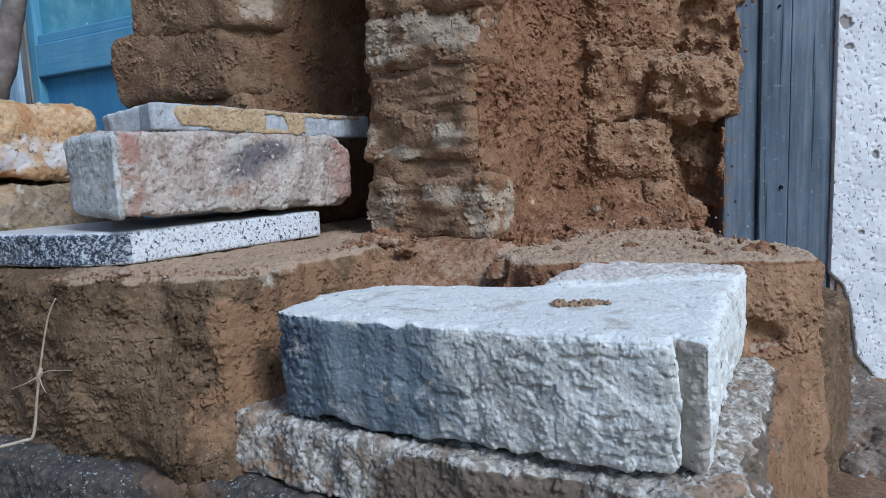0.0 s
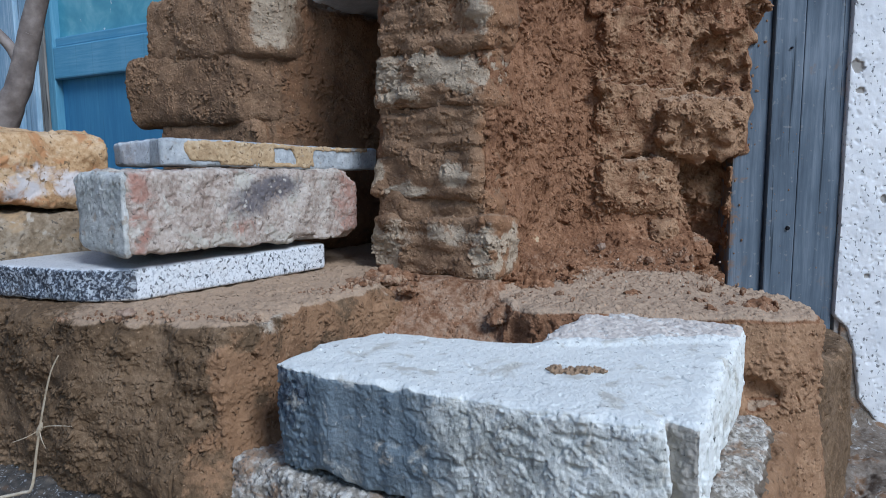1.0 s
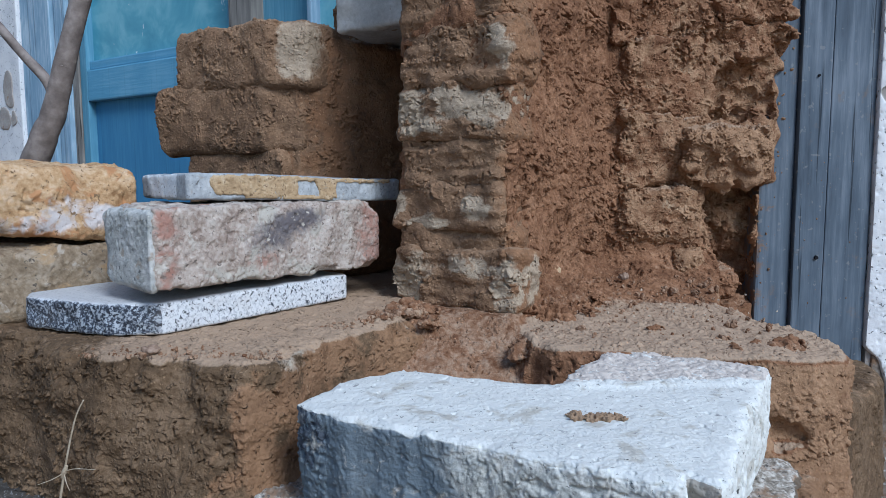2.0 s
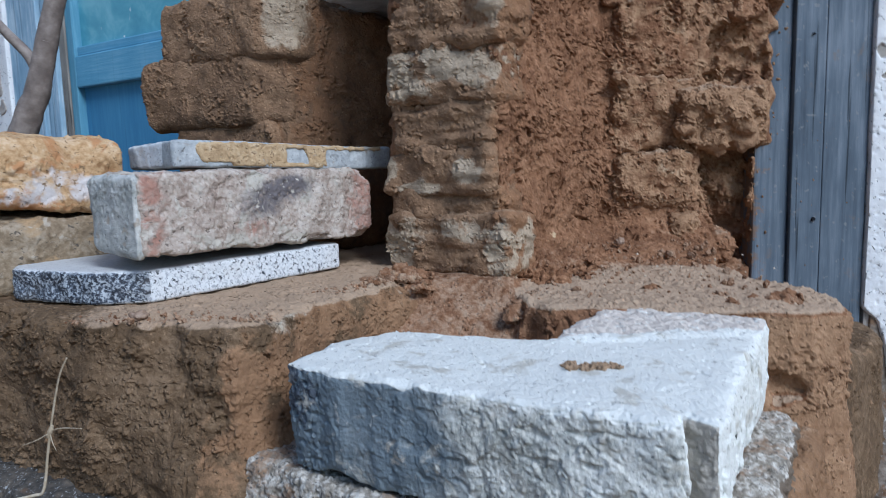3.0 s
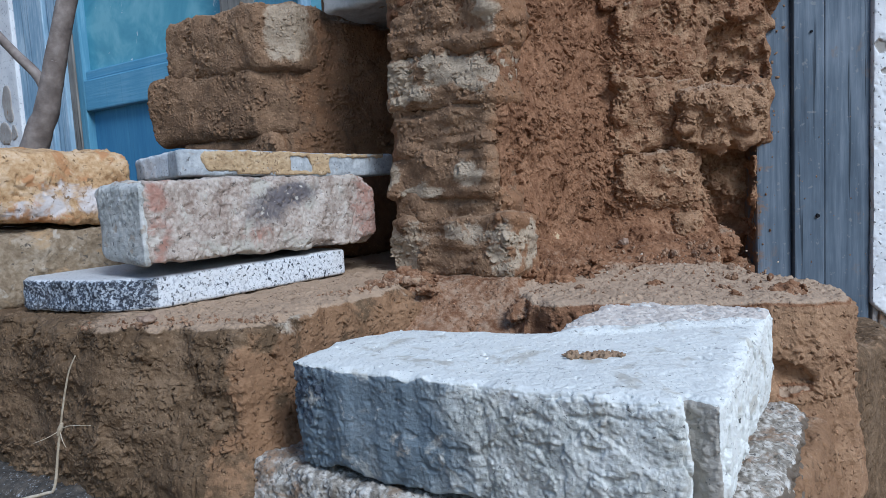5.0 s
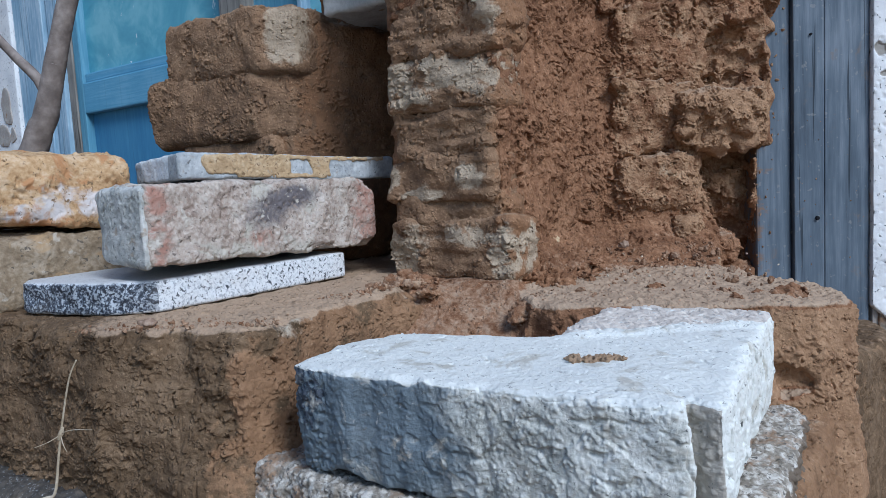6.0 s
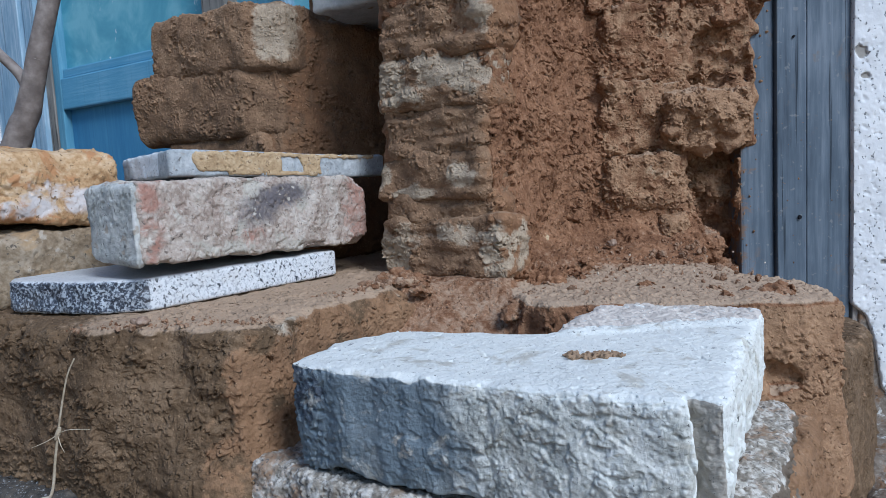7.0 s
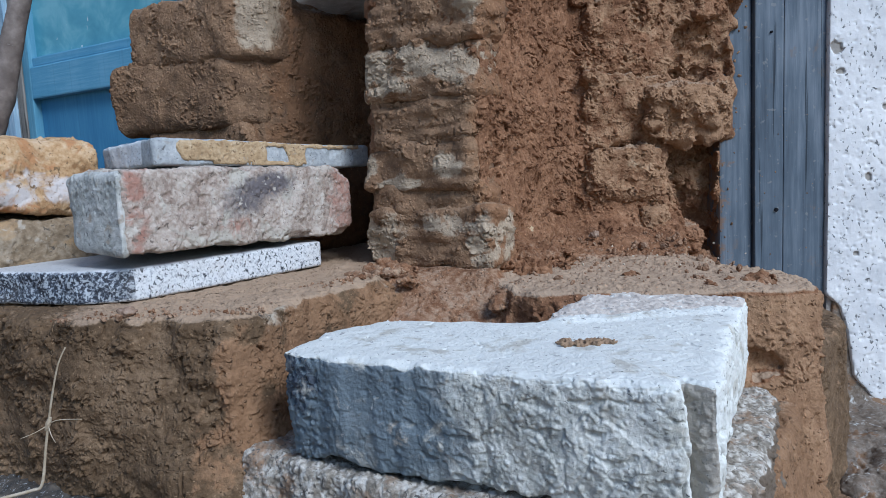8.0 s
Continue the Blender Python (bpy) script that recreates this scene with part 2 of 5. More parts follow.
def soil(name, dark, mid, light, dust=None, second=None, third=None, grain=1.0):
    """Clay soil: three tones, pale dust where it settles, and other earths where the mesh carries them."""
    m, nt, bsdf = material(name, 0.88, 0.22)
    v = coords(nt)
    big = tnoise(nt, v, 0.07, 3, 0.55, 0.4)
    middle = tnoise(nt, v, 0.020, 5, 0.65, 0.8)
    fine = tnoise(nt, v, 0.006, 5, 0.7)
    mixd = calc(nt, "ADD", calc(nt, "MULTIPLY", big, 0.30), calc(nt, "ADD", calc(nt, "MULTIPLY", middle, 0.30), calc(nt, "MULTIPLY", fine, 0.40)))
    col = ramp(nt, mixd, [(0.41, dark), (0.5, mid), (0.59, light)])
    wet = tuple(0.72 * c for c in dark)
    col = blend(nt, calc(nt, "MULTIPLY", mask(nt, tnoise(nt, v, 0.028, 4, 0.6, 0.5), 0.56, 0.66), 0.30), col, wet)
    for key, tones in (("fresh", second), ("lime", third)):
        if tones:
            two = ramp(nt, mixd, [(0.40, tones[0]), (0.59, tones[1])])
            a = calc(nt, "ADD", attribute(nt, key), calc(nt, "MULTIPLY", calc(nt, "SUBTRACT", middle, 0.5), 1.5 if key == "fresh" else 1.0))
            a = calc(nt, "ADD", a, calc(nt, "MULTIPLY", calc(nt, "SUBTRACT", fine, 0.5), 0.8))
            col = blend(nt, mask(nt, a, 0.30, 0.70) if key == "fresh" else mask(nt, a, 0.36, 0.72), col, two)
    if dust:
        a = calc(nt, "ADD", attribute(nt, "dust"), calc(nt, "MULTIPLY", calc(nt, "SUBTRACT", fine, 0.5), 1.1))
        a = calc(nt, "ADD", a, calc(nt, "MULTIPLY", calc(nt, "SUBTRACT", middle, 0.5), 0.9))
        col = blend(nt, mask(nt, a, 0.3, 0.9), col, dust)
    specks = mask(nt, tnoise(nt, v, 0.0022, 2, 0.5), 0.66, 0.71)
    col = blend(nt, calc(nt, "MULTIPLY", specks, 0.5), col, tuple(min(1, c * 1.9) for c in light))
    vo = nt.nodes.new("ShaderNodeTexVoronoi")
    vo.inputs["Scale"].default_value = 1 / 0.0034
    vm = nt.nodes.new("ShaderNodeVectorMath")
    vm.operation = "MULTIPLY_ADD"
    wob = nt.nodes.new("ShaderNodeTexNoise")
    wob.inputs["Scale"].default_value = 260
    nt.links.new(v, wob.inputs["Vector"])
    nt.links.new(wob.outputs["Color"], vm.inputs[0])
    vm.inputs[1].default_value = (0.0035, 0.0035, 0.0035)
    nt.links.new(v, vm.inputs[2])
    nt.links.new(vm.outputs[0], vo.inputs["Vector"])
    grit = calc(nt, "MULTIPLY", mask(nt, calc(nt, "SUBTRACT", 1.0, vo.outputs["Distance"]), 0.55, 0.85), mask(nt, tnoise(nt, v, 0.012, 3, 0.6), 0.47, 0.58))
    col = blend(nt, calc(nt, "MULTIPLY", grit, 0.35), col, tuple(min(1, c * 1.25) for c in light))
    nt.links.new(col, bsdf.inputs["Base Color"])
    bumps(nt, bsdf, [(tnoise(nt, v, 0.007, 6, 0.75, 0.6), 0.45 * grain, 0.0032), (grit, 0.9 * grain, 0.0014), (tnoise(nt, v, 0.0025, 3, 0.6), 0.6 * grain, 0.0018)])
    return m


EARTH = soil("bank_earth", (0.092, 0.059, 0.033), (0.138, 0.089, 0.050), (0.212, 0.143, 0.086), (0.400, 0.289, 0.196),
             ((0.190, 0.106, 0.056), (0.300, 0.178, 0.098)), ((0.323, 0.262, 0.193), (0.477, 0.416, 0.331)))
CLAY = soil("red_clay_mud", (0.146, 0.069, 0.035), (0.238, 0.121, 0.063), (0.335, 0.187, 0.105), (0.41, 0.302, 0.21),
            ((0.223, 0.127, 0.069), (0.400, 0.250, 0.145)), ((0.308, 0.231, 0.146), (0.462, 0.370, 0.254)))
ADOBE = soil("adobe_mud", (0.158, 0.095, 0.056), (0.232, 0.140, 0.080), (0.325, 0.208, 0.124), (0.323, 0.223, 0.142),
             ((0.185, 0.094, 0.048), (0.285, 0.158, 0.083)), ((0.28, 0.216, 0.148), (0.47, 0.378, 0.275)), 0.9)
DIRT = soil("loose_dirt", (0.12, 0.075, 0.045), (0.19, 0.12, 0.075), (0.27, 0.18, 0.12))


def mottled(name, stops, size=0.03, patches=(), bump=0.5, rough=0.85, fine=0.004, deep=0.0011):
    """Stone, brick or render: a ramp over two sizes of noise, and patches (size, from, to, colour, key)."""
    m, nt, bsdf = material(name, rough, 0.25)
    v = coords(nt)
    a, b = tnoise(nt, v, size, 4, 0.6, 0.5), tnoise(nt, v, fine, 4, 0.65)
    mixd = calc(nt, "ADD", calc(nt, "MULTIPLY", a, 0.55), calc(nt, "MULTIPLY", b, 0.45))
    col = ramp(nt, mixd, stops)
    for psize, p0, p1, colour, key in patches:
        f = tnoise(nt, v, psize, 4, 0.65, 0.6)
        if key:
            f = calc(nt, "ADD", calc(nt, "MULTIPLY", calc(nt, "SUBTRACT", f, 0.5), 1.3), attribute(nt, key))
        col = blend(nt, mask(nt, f, p0, p1), col, colour)
    nt.links.new(col, bsdf.inputs["Base Color"])
    bumps(nt, bsdf, [(tnoise(nt, v, size * 0.3, 6, 0.72, 0.5), bump, deep), (tnoise(nt, v, fine * 0.8, 3, 0.6), bump, 0.0010)])
    return m


# white mixes pale concrete with daylight painted on top and right faces.
CONCRETE = mottled("lime_concrete", [(0.40, (0.30, 0.31, 0.29)), (0.49, (0.52, 0.525, 0.485)), (0.57, (0.68, 0.68, 0.635))], 0.020,
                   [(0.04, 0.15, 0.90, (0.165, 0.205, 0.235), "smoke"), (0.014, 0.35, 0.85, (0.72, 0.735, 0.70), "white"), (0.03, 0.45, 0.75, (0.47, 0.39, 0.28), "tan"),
                    (0.0032, 0.60, 0.76, (0.07, 0.085, 0.11), "gravel"), (0.026, 0.55, 0.68, (0.52, 0.505, 0.45), ""), (0.010, 0.42, 0.62, (0.41, 0.38, 0.33), "brown_grey"), (0.008, 0.45, 0.60, (0.60, 0.545, 0.49), "worn"), (0.006, 0.64, 0.72, (0.30, 0.30, 0.29), ""), (0.009, 0.63, 0.70, (0.40, 0.41, 0.40), ""), (0.0026, 0.64, 0.69, (0.20, 0.205, 0.20), ""), (0.0040, 0.68, 0.70, (0.11, 0.115, 0.11), "")], 0.85, 0.9, 0.0035, deep=0.0011)
# The soil key is a darker brown tone on the bed's front.
MORTAR = mottled("grey_mortar", [(0.40, (0.21, 0.185, 0.15)), (0.49, (0.34, 0.31, 0.265)), (0.58, (0.58, 0.555, 0.505))], 0.006,
                 [(0.025, 0.50, 0.64, (0.30, 0.205, 0.135), ""), (0.0035, 0.59, 0.63, (0.13, 0.12, 0.11), ""), (0.014, 0.35, 0.75, (0.15, 0.118, 0.088), "soil")], 0.5, 0.9, 0.003, 0.0012)
FOOTING = mottled("dark_gravel_concrete", [(0.36, (0.035, 0.033, 0.032)), (0.5, (0.075, 0.068, 0.060)), (0.62, (0.13, 0.11, 0.09))], 0.04,
                  [(0.0022, 0.58, 0.66, (0.36, 0.37, 0.38), ""), (0.06, 0.60, 0.70, (0.15, 0.095, 0.06), "")], 0.9)
PINK = mottled("pink_fired_brick", [(0.38, (0.28, 0.215, 0.175)), (0.48, (0.43, 0.36, 0.305)), (0.59, (0.55, 0.49, 0.43))], 0.024,
               [(0.045, 0.53, 0.62, (0.47, 0.435, 0.375), ""), (0.009, 0.25, 0.80, (0.38, 0.215, 0.165), "red"),
                (0.012, 0.28, 0.85, (0.15, 0.135, 0.14), "soot"), (0.0035, 0.615, 0.65, (0.17, 0.14, 0.12), ""), (0.012, 0.60, 0.70, (0.54, 0.50, 0.44), ""), (0.007, 0.60, 0.68, (0.29, 0.235, 0.20), "")], 1.0, 0.9)
CAP = mottled("grey_mortar_cap", [(0.38, (0.33, 0.34, 0.32)), (0.5, (0.47, 0.475, 0.45)), (0.61, (0.59, 0.59, 0.56))], 0.016, [(0.003, 0.615, 0.65, (0.16, 0.165, 0.16), ""), (0.012, 0.60, 0.68, (0.42, 0.37, 0.31), "")], 0.7)
OCHRE = mottled("ochre_brick", [(0.39, (0.33, 0.19, 0.088)), (0.49, (0.51, 0.335, 0.175)), (0.60, (0.62, 0.46, 0.30))], 0.032,
                [(0.03, 0.53, 0.62, (0.46, 0.24, 0.11), ""), (0.016, 0.45, 0.75, (0.60, 0.555, 0.53), "lime"), (0.0045, 0.61, 0.65, (0.20, 0.13, 0.07), "")], 0.8)
PALE = mottled("pale_brick", [(0.38, (0.165, 0.12, 0.077)), (0.5, (0.27, 0.208, 0.138)), (0.61, (0.38, 0.315, 0.235))], 0.025,
               [(0.03, 0.56, 0.7, (0.42, 0.29, 0.16), ""), (0.0045, 0.61, 0.65, (0.12, 0.10, 0.08), ""), (0.012, 0.60, 0.70, (0.44, 0.39, 0.32), "")], 0.8)
CRUST = mottled("ochre_mortar", [(0.3, (0.31, 0.205, 0.11)), (0.5, (0.48, 0.345, 0.20)), (0.65, (0.62, 0.49, 0.33))], 0.012, [(0.02, 0.60, 0.68, (0.40, 0.39, 0.36), ""), (0.004, 0.61, 0.65, (0.2, 0.13, 0.07), "")], 0.9)
# The smooth end's pale colour is raised to carry skylight from the left.
TILE = mottled("floor_tile", [(0.36, (0.25, 0.27, 0.285)), (0.5, (0.38, 0.405, 0.42)), (0.62, (0.52, 0.545, 0.555))], 0.03,
               [(0.015, 0.25, 0.75, (0.76, 0.79, 0.80), "pale_lit"), (0.02, 0.60, 0.68, (0.33, 0.30, 0.26), ""), (0.003, 0.62, 0.66, (0.16, 0.16, 0.16), "")], 0.6, 0.7)
CINDER = mottled("grey_brick", [(0.3, (0.34, 0.33, 0.31)), (0.5, (0.47, 0.46, 0.43)), (0.65, (0.58, 0.57, 0.54))], 0.03, [(0.02, 0.6, 0.66, (0.3, 0.24, 0.17), "")], 0.5)
SKIRT = mottled("broken_render", [(0.3, (0.22, 0.20, 0.18)), (0.5, (0.36, 0.33, 0.30)), (0.66, (0.52, 0.50, 0.47))], 0.05, [(0.03, 0.58, 0.66, (0.27, 0.17, 0.10), "")], 0.8)


def plaster():
    m, nt, bsdf = material("whitewash", 0.85, 0.2)
    v = coords(nt)
    col = ramp(nt, tnoise(nt, v, 0.06, 5, 0.6), [(0.3, (0.62, 0.64, 0.66)), (0.6, (0.80, 0.81, 0.81))])
    pits = mask(nt, tnoise(nt, coords(nt, (1, 1, 0.7)), 0.0034, 2, 0.5), 0.645, 0.69)
    col = blend(nt, pits, col, (0.24, 0.25, 0.26))
    flakes = calc(nt, "MAXIMUM", mask(nt, tnoise(nt, v, 0.035, 5, 0.7, 0.4), 0.71, 0.725), attribute(nt, "peel"))
    col = blend(nt, flakes, col, (0.33, 0.31, 0.28))
    nt.links.new(col, bsdf.inputs["Base Color"])
    inv = calc(nt, "SUBTRACT", 1.0, calc(nt, "MAXIMUM", pits, flakes))
    bumps(nt, bsdf, [(tnoise(nt, v, 0.012, 5, 0.6), 0.5, 0.002), (inv, 0.9, 0.0015)])
    return m


PLASTER = plaster()
FOOT_RENDER = mottled("muddy_render", [(0.38, (0.13, 0.10, 0.075)), (0.5, (0.21, 0.175, 0.14)), (0.61, (0.33, 0.30, 0.265))], 0.03,
                      [(0.03, 0.52, 0.62, (0.20, 0.125, 0.075), ""), (0.012, 0.60, 0.68, (0.50, 0.50, 0.48), ""), (0.004, 0.62, 0.66, (0.09, 0.075, 0.06), "")], 0.9)


def granite():
    m, nt, bsdf = material("white_granite", 0.55, 0.4)
    v = coords(nt)
    vo = nt.nodes.new("ShaderNodeTexVoronoi")
    vo.inputs["Scale"].default_value = 1 / 0.0014
    w = nt.nodes.new("ShaderNodeTexNoise")
    w.inputs["Scale"].default_value = 400
    vm = nt.nodes.new("ShaderNodeVectorMath")
    vm.operation = "MULTIPLY_ADD"
    nt.links.new(w.outputs["Color"], vm.inputs[0])
    vm.inputs[1].default_value = (0.0022, 0.0022, 0.0022)
    nt.links.new(v, vm.inputs[2])
    nt.links.new(v, w.inputs["Vector"])
    nt.links.new(vm.outputs[0], vo.inputs["Vector"])
    vb = nt.nodes.new("ShaderNodeTexVoronoi")
    vb.inputs["Scale"].default_value = 1 / 0.0015
    nt.links.new(vm.outputs[0], vb.inputs["Vector"])
    sepb = nt.nodes.new("ShaderNodeSeparateColor")
    nt.links.new(vb.outputs["Color"], sepb.inputs[0])
    sep = nt.nodes.new("ShaderNodeSeparateColor")
    nt.links.new(vo.outputs["Color"], sep.inputs[0])
    grains = tnoise(nt, vm.outputs[0], 0.0024, 3, 0.7)
    flecks = tnoise(nt, v, 0.0030, 3, 0.65, 0.3)
    polished = ramp(nt, sep.outputs[0], [(0, (0.58, 0.61, 0.64)), (0.4, (0.72, 0.745, 0.77))])
    polished = blend(nt, mask(nt, grains, 0.555, 0.585), polished, (0.42, 0.45, 0.49))
    polished = blend(nt, mask(nt, flecks, 0.585, 0.605), polished, (0.045, 0.055, 0.07))
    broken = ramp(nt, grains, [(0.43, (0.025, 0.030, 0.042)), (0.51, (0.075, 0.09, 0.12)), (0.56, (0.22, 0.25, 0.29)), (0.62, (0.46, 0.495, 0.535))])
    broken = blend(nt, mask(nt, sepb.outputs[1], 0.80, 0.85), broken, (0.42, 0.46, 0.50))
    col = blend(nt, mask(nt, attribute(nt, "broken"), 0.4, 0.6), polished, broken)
    col = blend(nt, calc(nt, "MULTIPLY", mask(nt, tnoise(nt, v, 0.05, 4), 0.5, 0.75), 0.3), col, (0.45, 0.40, 0.34))
    col = blend(nt, calc(nt, "MULTIPLY", attribute(nt, "dust"), 0.75), col, (0.56, 0.57, 0.575))
    nt.links.new(col, bsdf.inputs["Base Color"])
    bumps(nt, bsdf, [(tnoise(nt, v, 0.004, 4, 0.6), 0.35, 0.001)])
    return m


GRANITE = granite()


def weathered(name, tones, size=0.05, mud=0.0, rough=0.75, split=0.75, level_grain=False):
    """Old painted boards: streaks along the grain, worn and muddy spots."""
    m, nt, bsdf = material(name, rough, 0.25)
    v, s = coords(nt), coords(nt, (0.05, 1, 1) if level_grain else (1, 1, 0.05))
    grain = tnoise(nt, s, 0.006, 5, 0.65, 0.3)
    wide = tnoise(nt, coords(nt, (1, 1, 0.35)), size, 4, 0.6)
    mixd = calc(nt, "ADD", calc(nt, "MULTIPLY", grain, 0.5), calc(nt, "MULTIPLY", wide, 0.5))
    col = ramp(nt, mixd, [(0.34, tones[0]), (0.5, tones[1]), (0.64, tones[2])])
    crack = mask(nt, tnoise(nt, coords(nt, (1, 1, 0.02)), 0.007, 3, 0.5), 0.625, 0.66)
    col = blend(nt, calc(nt, "MULTIPLY", crack, split), col, tuple(c * 0.3 for c in tones[0]))
    if mud:
        f = mask(nt, tnoise(nt, v, 0.030, 5, 0.7, 0.3), 0.60, 0.72)
        col = blend(nt, calc(nt, "MULTIPLY", f, mud * 0.6), col, (0.21, 0.155, 0.115))
        xyz = nt.nodes.new("ShaderNodeSeparateXYZ")
        nt.links.new(v, xyz.inputs[0])
        smear = calc(nt, "ADD", calc(nt, "MULTIPLY", calc(nt, "SUBTRACT", 0.338, xyz.outputs[0]), 9.0), tnoise(nt, v, 0.024, 5, 0.7, 0.4))
        smear = calc(nt, "MULTIPLY", mask(nt, smear, 0.50, 0.62), calc(nt, "SUBTRACT", 1.0, mask(nt, xyz.outputs[0], 0.366, 0.376)))
        col = blend(nt, calc(nt, "MULTIPLY", smear, 0.85), col, (0.23, 0.145, 0.092))
        d = mask(nt, tnoise(nt, v, 0.007, 2, 0.5), 0.66, 0.70)
        col = blend(nt, calc(nt, "MULTIPLY", d, 0.4), col, (0.30, 0.30, 0.29))
    nt.links.new(col, bsdf.inputs["Base Color"])
    bumps(nt, bsdf, [(calc(nt, "SUBTRACT", 1.0, crack), 0.6 * split, 0.0012), (grain, 0.35, 0.0015)])
    return m


POST = weathered("grey_blue_wood", ((0.062, 0.082, 0.107), (0.110, 0.142, 0.178), (0.19, 0.228, 0.27)), 0.05, 0.75)
PANEL = weathered("blue_paint", ((0.052, 0.185, 0.345), (0.065, 0.220, 0.395), (0.085, 0.265, 0.435)), 0.12, split=0.15)
RAILS = weathered("faded_blue_paint", ((0.075, 0.23, 0.34), (0.12, 0.30, 0.42), (0.20, 0.40, 0.52)), 0.12, split=0.15)
RAILH = weathered("faded_blue_rail_paint", ((0.10, 0.30, 0.46), (0.125, 0.335, 0.50), (0.18, 0.40, 0.56)), 0.12, split=0.1, level_grain=True)
STILE = weathered("pale_blue_paint", ((0.17, 0.30, 0.42), (0.29, 0.43, 0.55), (0.52, 0.64, 0.72)), 0.05, split=0.4)
BARE = weathered("bare_wood", ((0.13, 0.125, 0.115), (0.22, 0.21, 0.19), (0.32, 0.30, 0.27)), 0.05)


def filmed_glass():
    m, nt, bsdf = material("blue_film_pane", 0.25, 0.5)
    v = coords(nt)
    col = ramp(nt, tnoise(nt, v, 0.10, 4, 0.6, 0.4), [(0.36, (0.09, 0.31, 0.41)), (0.5, (0.125, 0.38, 0.48)), (0.64, (0.22, 0.50, 0.58))])
    flakes = mask(nt, tnoise(nt, coords(nt, (1, 1, 0.45)), 0.022, 4, 0.65, 0.8), 0.66, 0.70)
    col = blend(nt, flakes, col, (0.68, 0.76, 0.77))
    nt.links.new(col, bsdf.inputs["Base Color"])
    return m


PANE = filmed_glass()


def bark():
    m, nt, bsdf = material("grey_bark", 0.85, 0.2)
    v = coords(nt)
    col = ramp(nt, tnoise(nt, v, 0.02, 5, 0.6), [(0.36, (0.15, 0.125, 0.112)), (0.5, (0.215, 0.182, 0.162)), (0.63, (0.30, 0.262, 0.238))])
    nt.links.new(col, bsdf.inputs["Base Color"])
    bumps(nt, bsdf, [(tnoise(nt, coords(nt, (1, 1, 2.5)), 0.012, 4, 0.6), 0.4, 0.002)])
    return m


BARK = bark()
STRAW = mottled("dry_straw", [(0.3, (0.26, 0.20, 0.13)), (0.5, (0.42, 0.35, 0.25)), (0.65, (0.58, 0.52, 0.42))], 0.02, [], 0.3)
PEBBLE = mottled("pebble", [(0.4, (0.17, 0.11, 0.075)), (0.5, (0.28, 0.195, 0.14)), (0.6, (0.40, 0.30, 0.23))], 0.01, [], 0.3)
CHIP = mottled("lime_chip", [(0.3, (0.40, 0.33, 0.25)), (0.5, (0.54, 0.46, 0.36)), (0.65, (0.68, 0.62, 0.52))], 0.012, [], 0.5)


def mud_relief(size=0.010, height=0.0035, seed=0, broad=0.006, amount=0.5, grain=(0.8, 0.8, 1.3)):
    """Relief of torn clay: smeared plains with broken ridges and pits, and fields of crumbs between them."""
    def rough(co, n):
        big = fbm(co, 0.055, 2, seed) * broad
        w = co + 0.45 * size * np.stack([gnoise(co, size * 1.2, seed + k) for k in (31, 32, 33)], -1)
        f = w * np.array(grain, np.float32)
        where = smooth01(fbm(co, 0.034, 3, seed + 9) + 1.3 * (amount - 0.5), -0.35, 0.35)
        open_ = 0.30 + 0.70 * where
        torn = fbm(f, size * 1.6, 4, seed + 5, 0.55)
        ridges = 0
        for s, a in ((1.5, 0.55), (0.75, 0.45)):
            seg = smooth01(gnoise(co, size * s * 1.2, seed + 17), -0.05, 0.3)
            ridges = ridges + a * seg * (1 - smooth01(np.abs(gnoise(f, size * s, seed + 18 + int(s))), 0.0, 0.17))
        lumps = 0.75 * crumbs_at(w * np.array([1, 1, 1.25], np.float32), size * 0.95, seed + 3, 0.38) + 0.65 * crumbs_at(w, size * 0.5, seed + 4, 0.5) * smooth01(gnoise(co, size * 2.5, seed + 19), -0.25, 0.2)
        pit = smooth01(gnoise(w * np.array([1.2, 1.2, 0.7], np.float32), size * 0.6, seed + 15), 0.46, 0.62)
        return big + height * (0.24 * torn * open_ + 0.50 * ridges * open_ + 0.95 * lumps * where - 0.75 * pit * open_ - 0.15)
    return rough


def level(co, n):
    """Dust lies on what faces up."""
    return smooth01(n[:, 2], 0.55, 0.95)


# ---- ground and banks ----
bm = bmesh.new()
for r, k in ((0, 1), (1, 24), (3, 24), (9, 24), (40, 24), (300, 24), (2500, 24)):
    for i in range(k):
        a = 2 * math.pi * i / k
        x, y = r * math.cos(a), 0.4 + r * math.sin(a)
        bm.verts.new((x, y, 0.30 + 0.012 * noise.noise((x * 2, y * 2, 0)) * (r < 10)))
bm.verts.ensure_lookup_table()
for i in range(24):
    bm.faces.new((bm.verts[0], bm.verts[1 + i], bm.verts[1 + (i + 1) % 24]))
    for ring in range(5):
        o = 1 + 24 * ring
        bm.faces.new((bm.verts[o + i], bm.verts[o + 24 + i], bm.verts[o + 24 + (i + 1) % 24], bm.verts[o + (i + 1) % 24]))
me = bpy.data.meshes.new("ground")
bm.to_mesh(me)
bm.free()
thing("ground", me, DIRT, "trodden brown dirt yard around the dug wall", "ground", kind="structure")

LEFT = [(-0.64, 0.62), (-0.305, 0.440), (-0.228, 0.397), (-0.165, 0.388), (-0.127, 0.380), (-0.108, 0.405), (-0.083, 0.465), (-0.036, 0.535), (-0.045, 0.575), (-0.01, 0.60), (-0.01, 1.0), (-0.64, 1.0)]


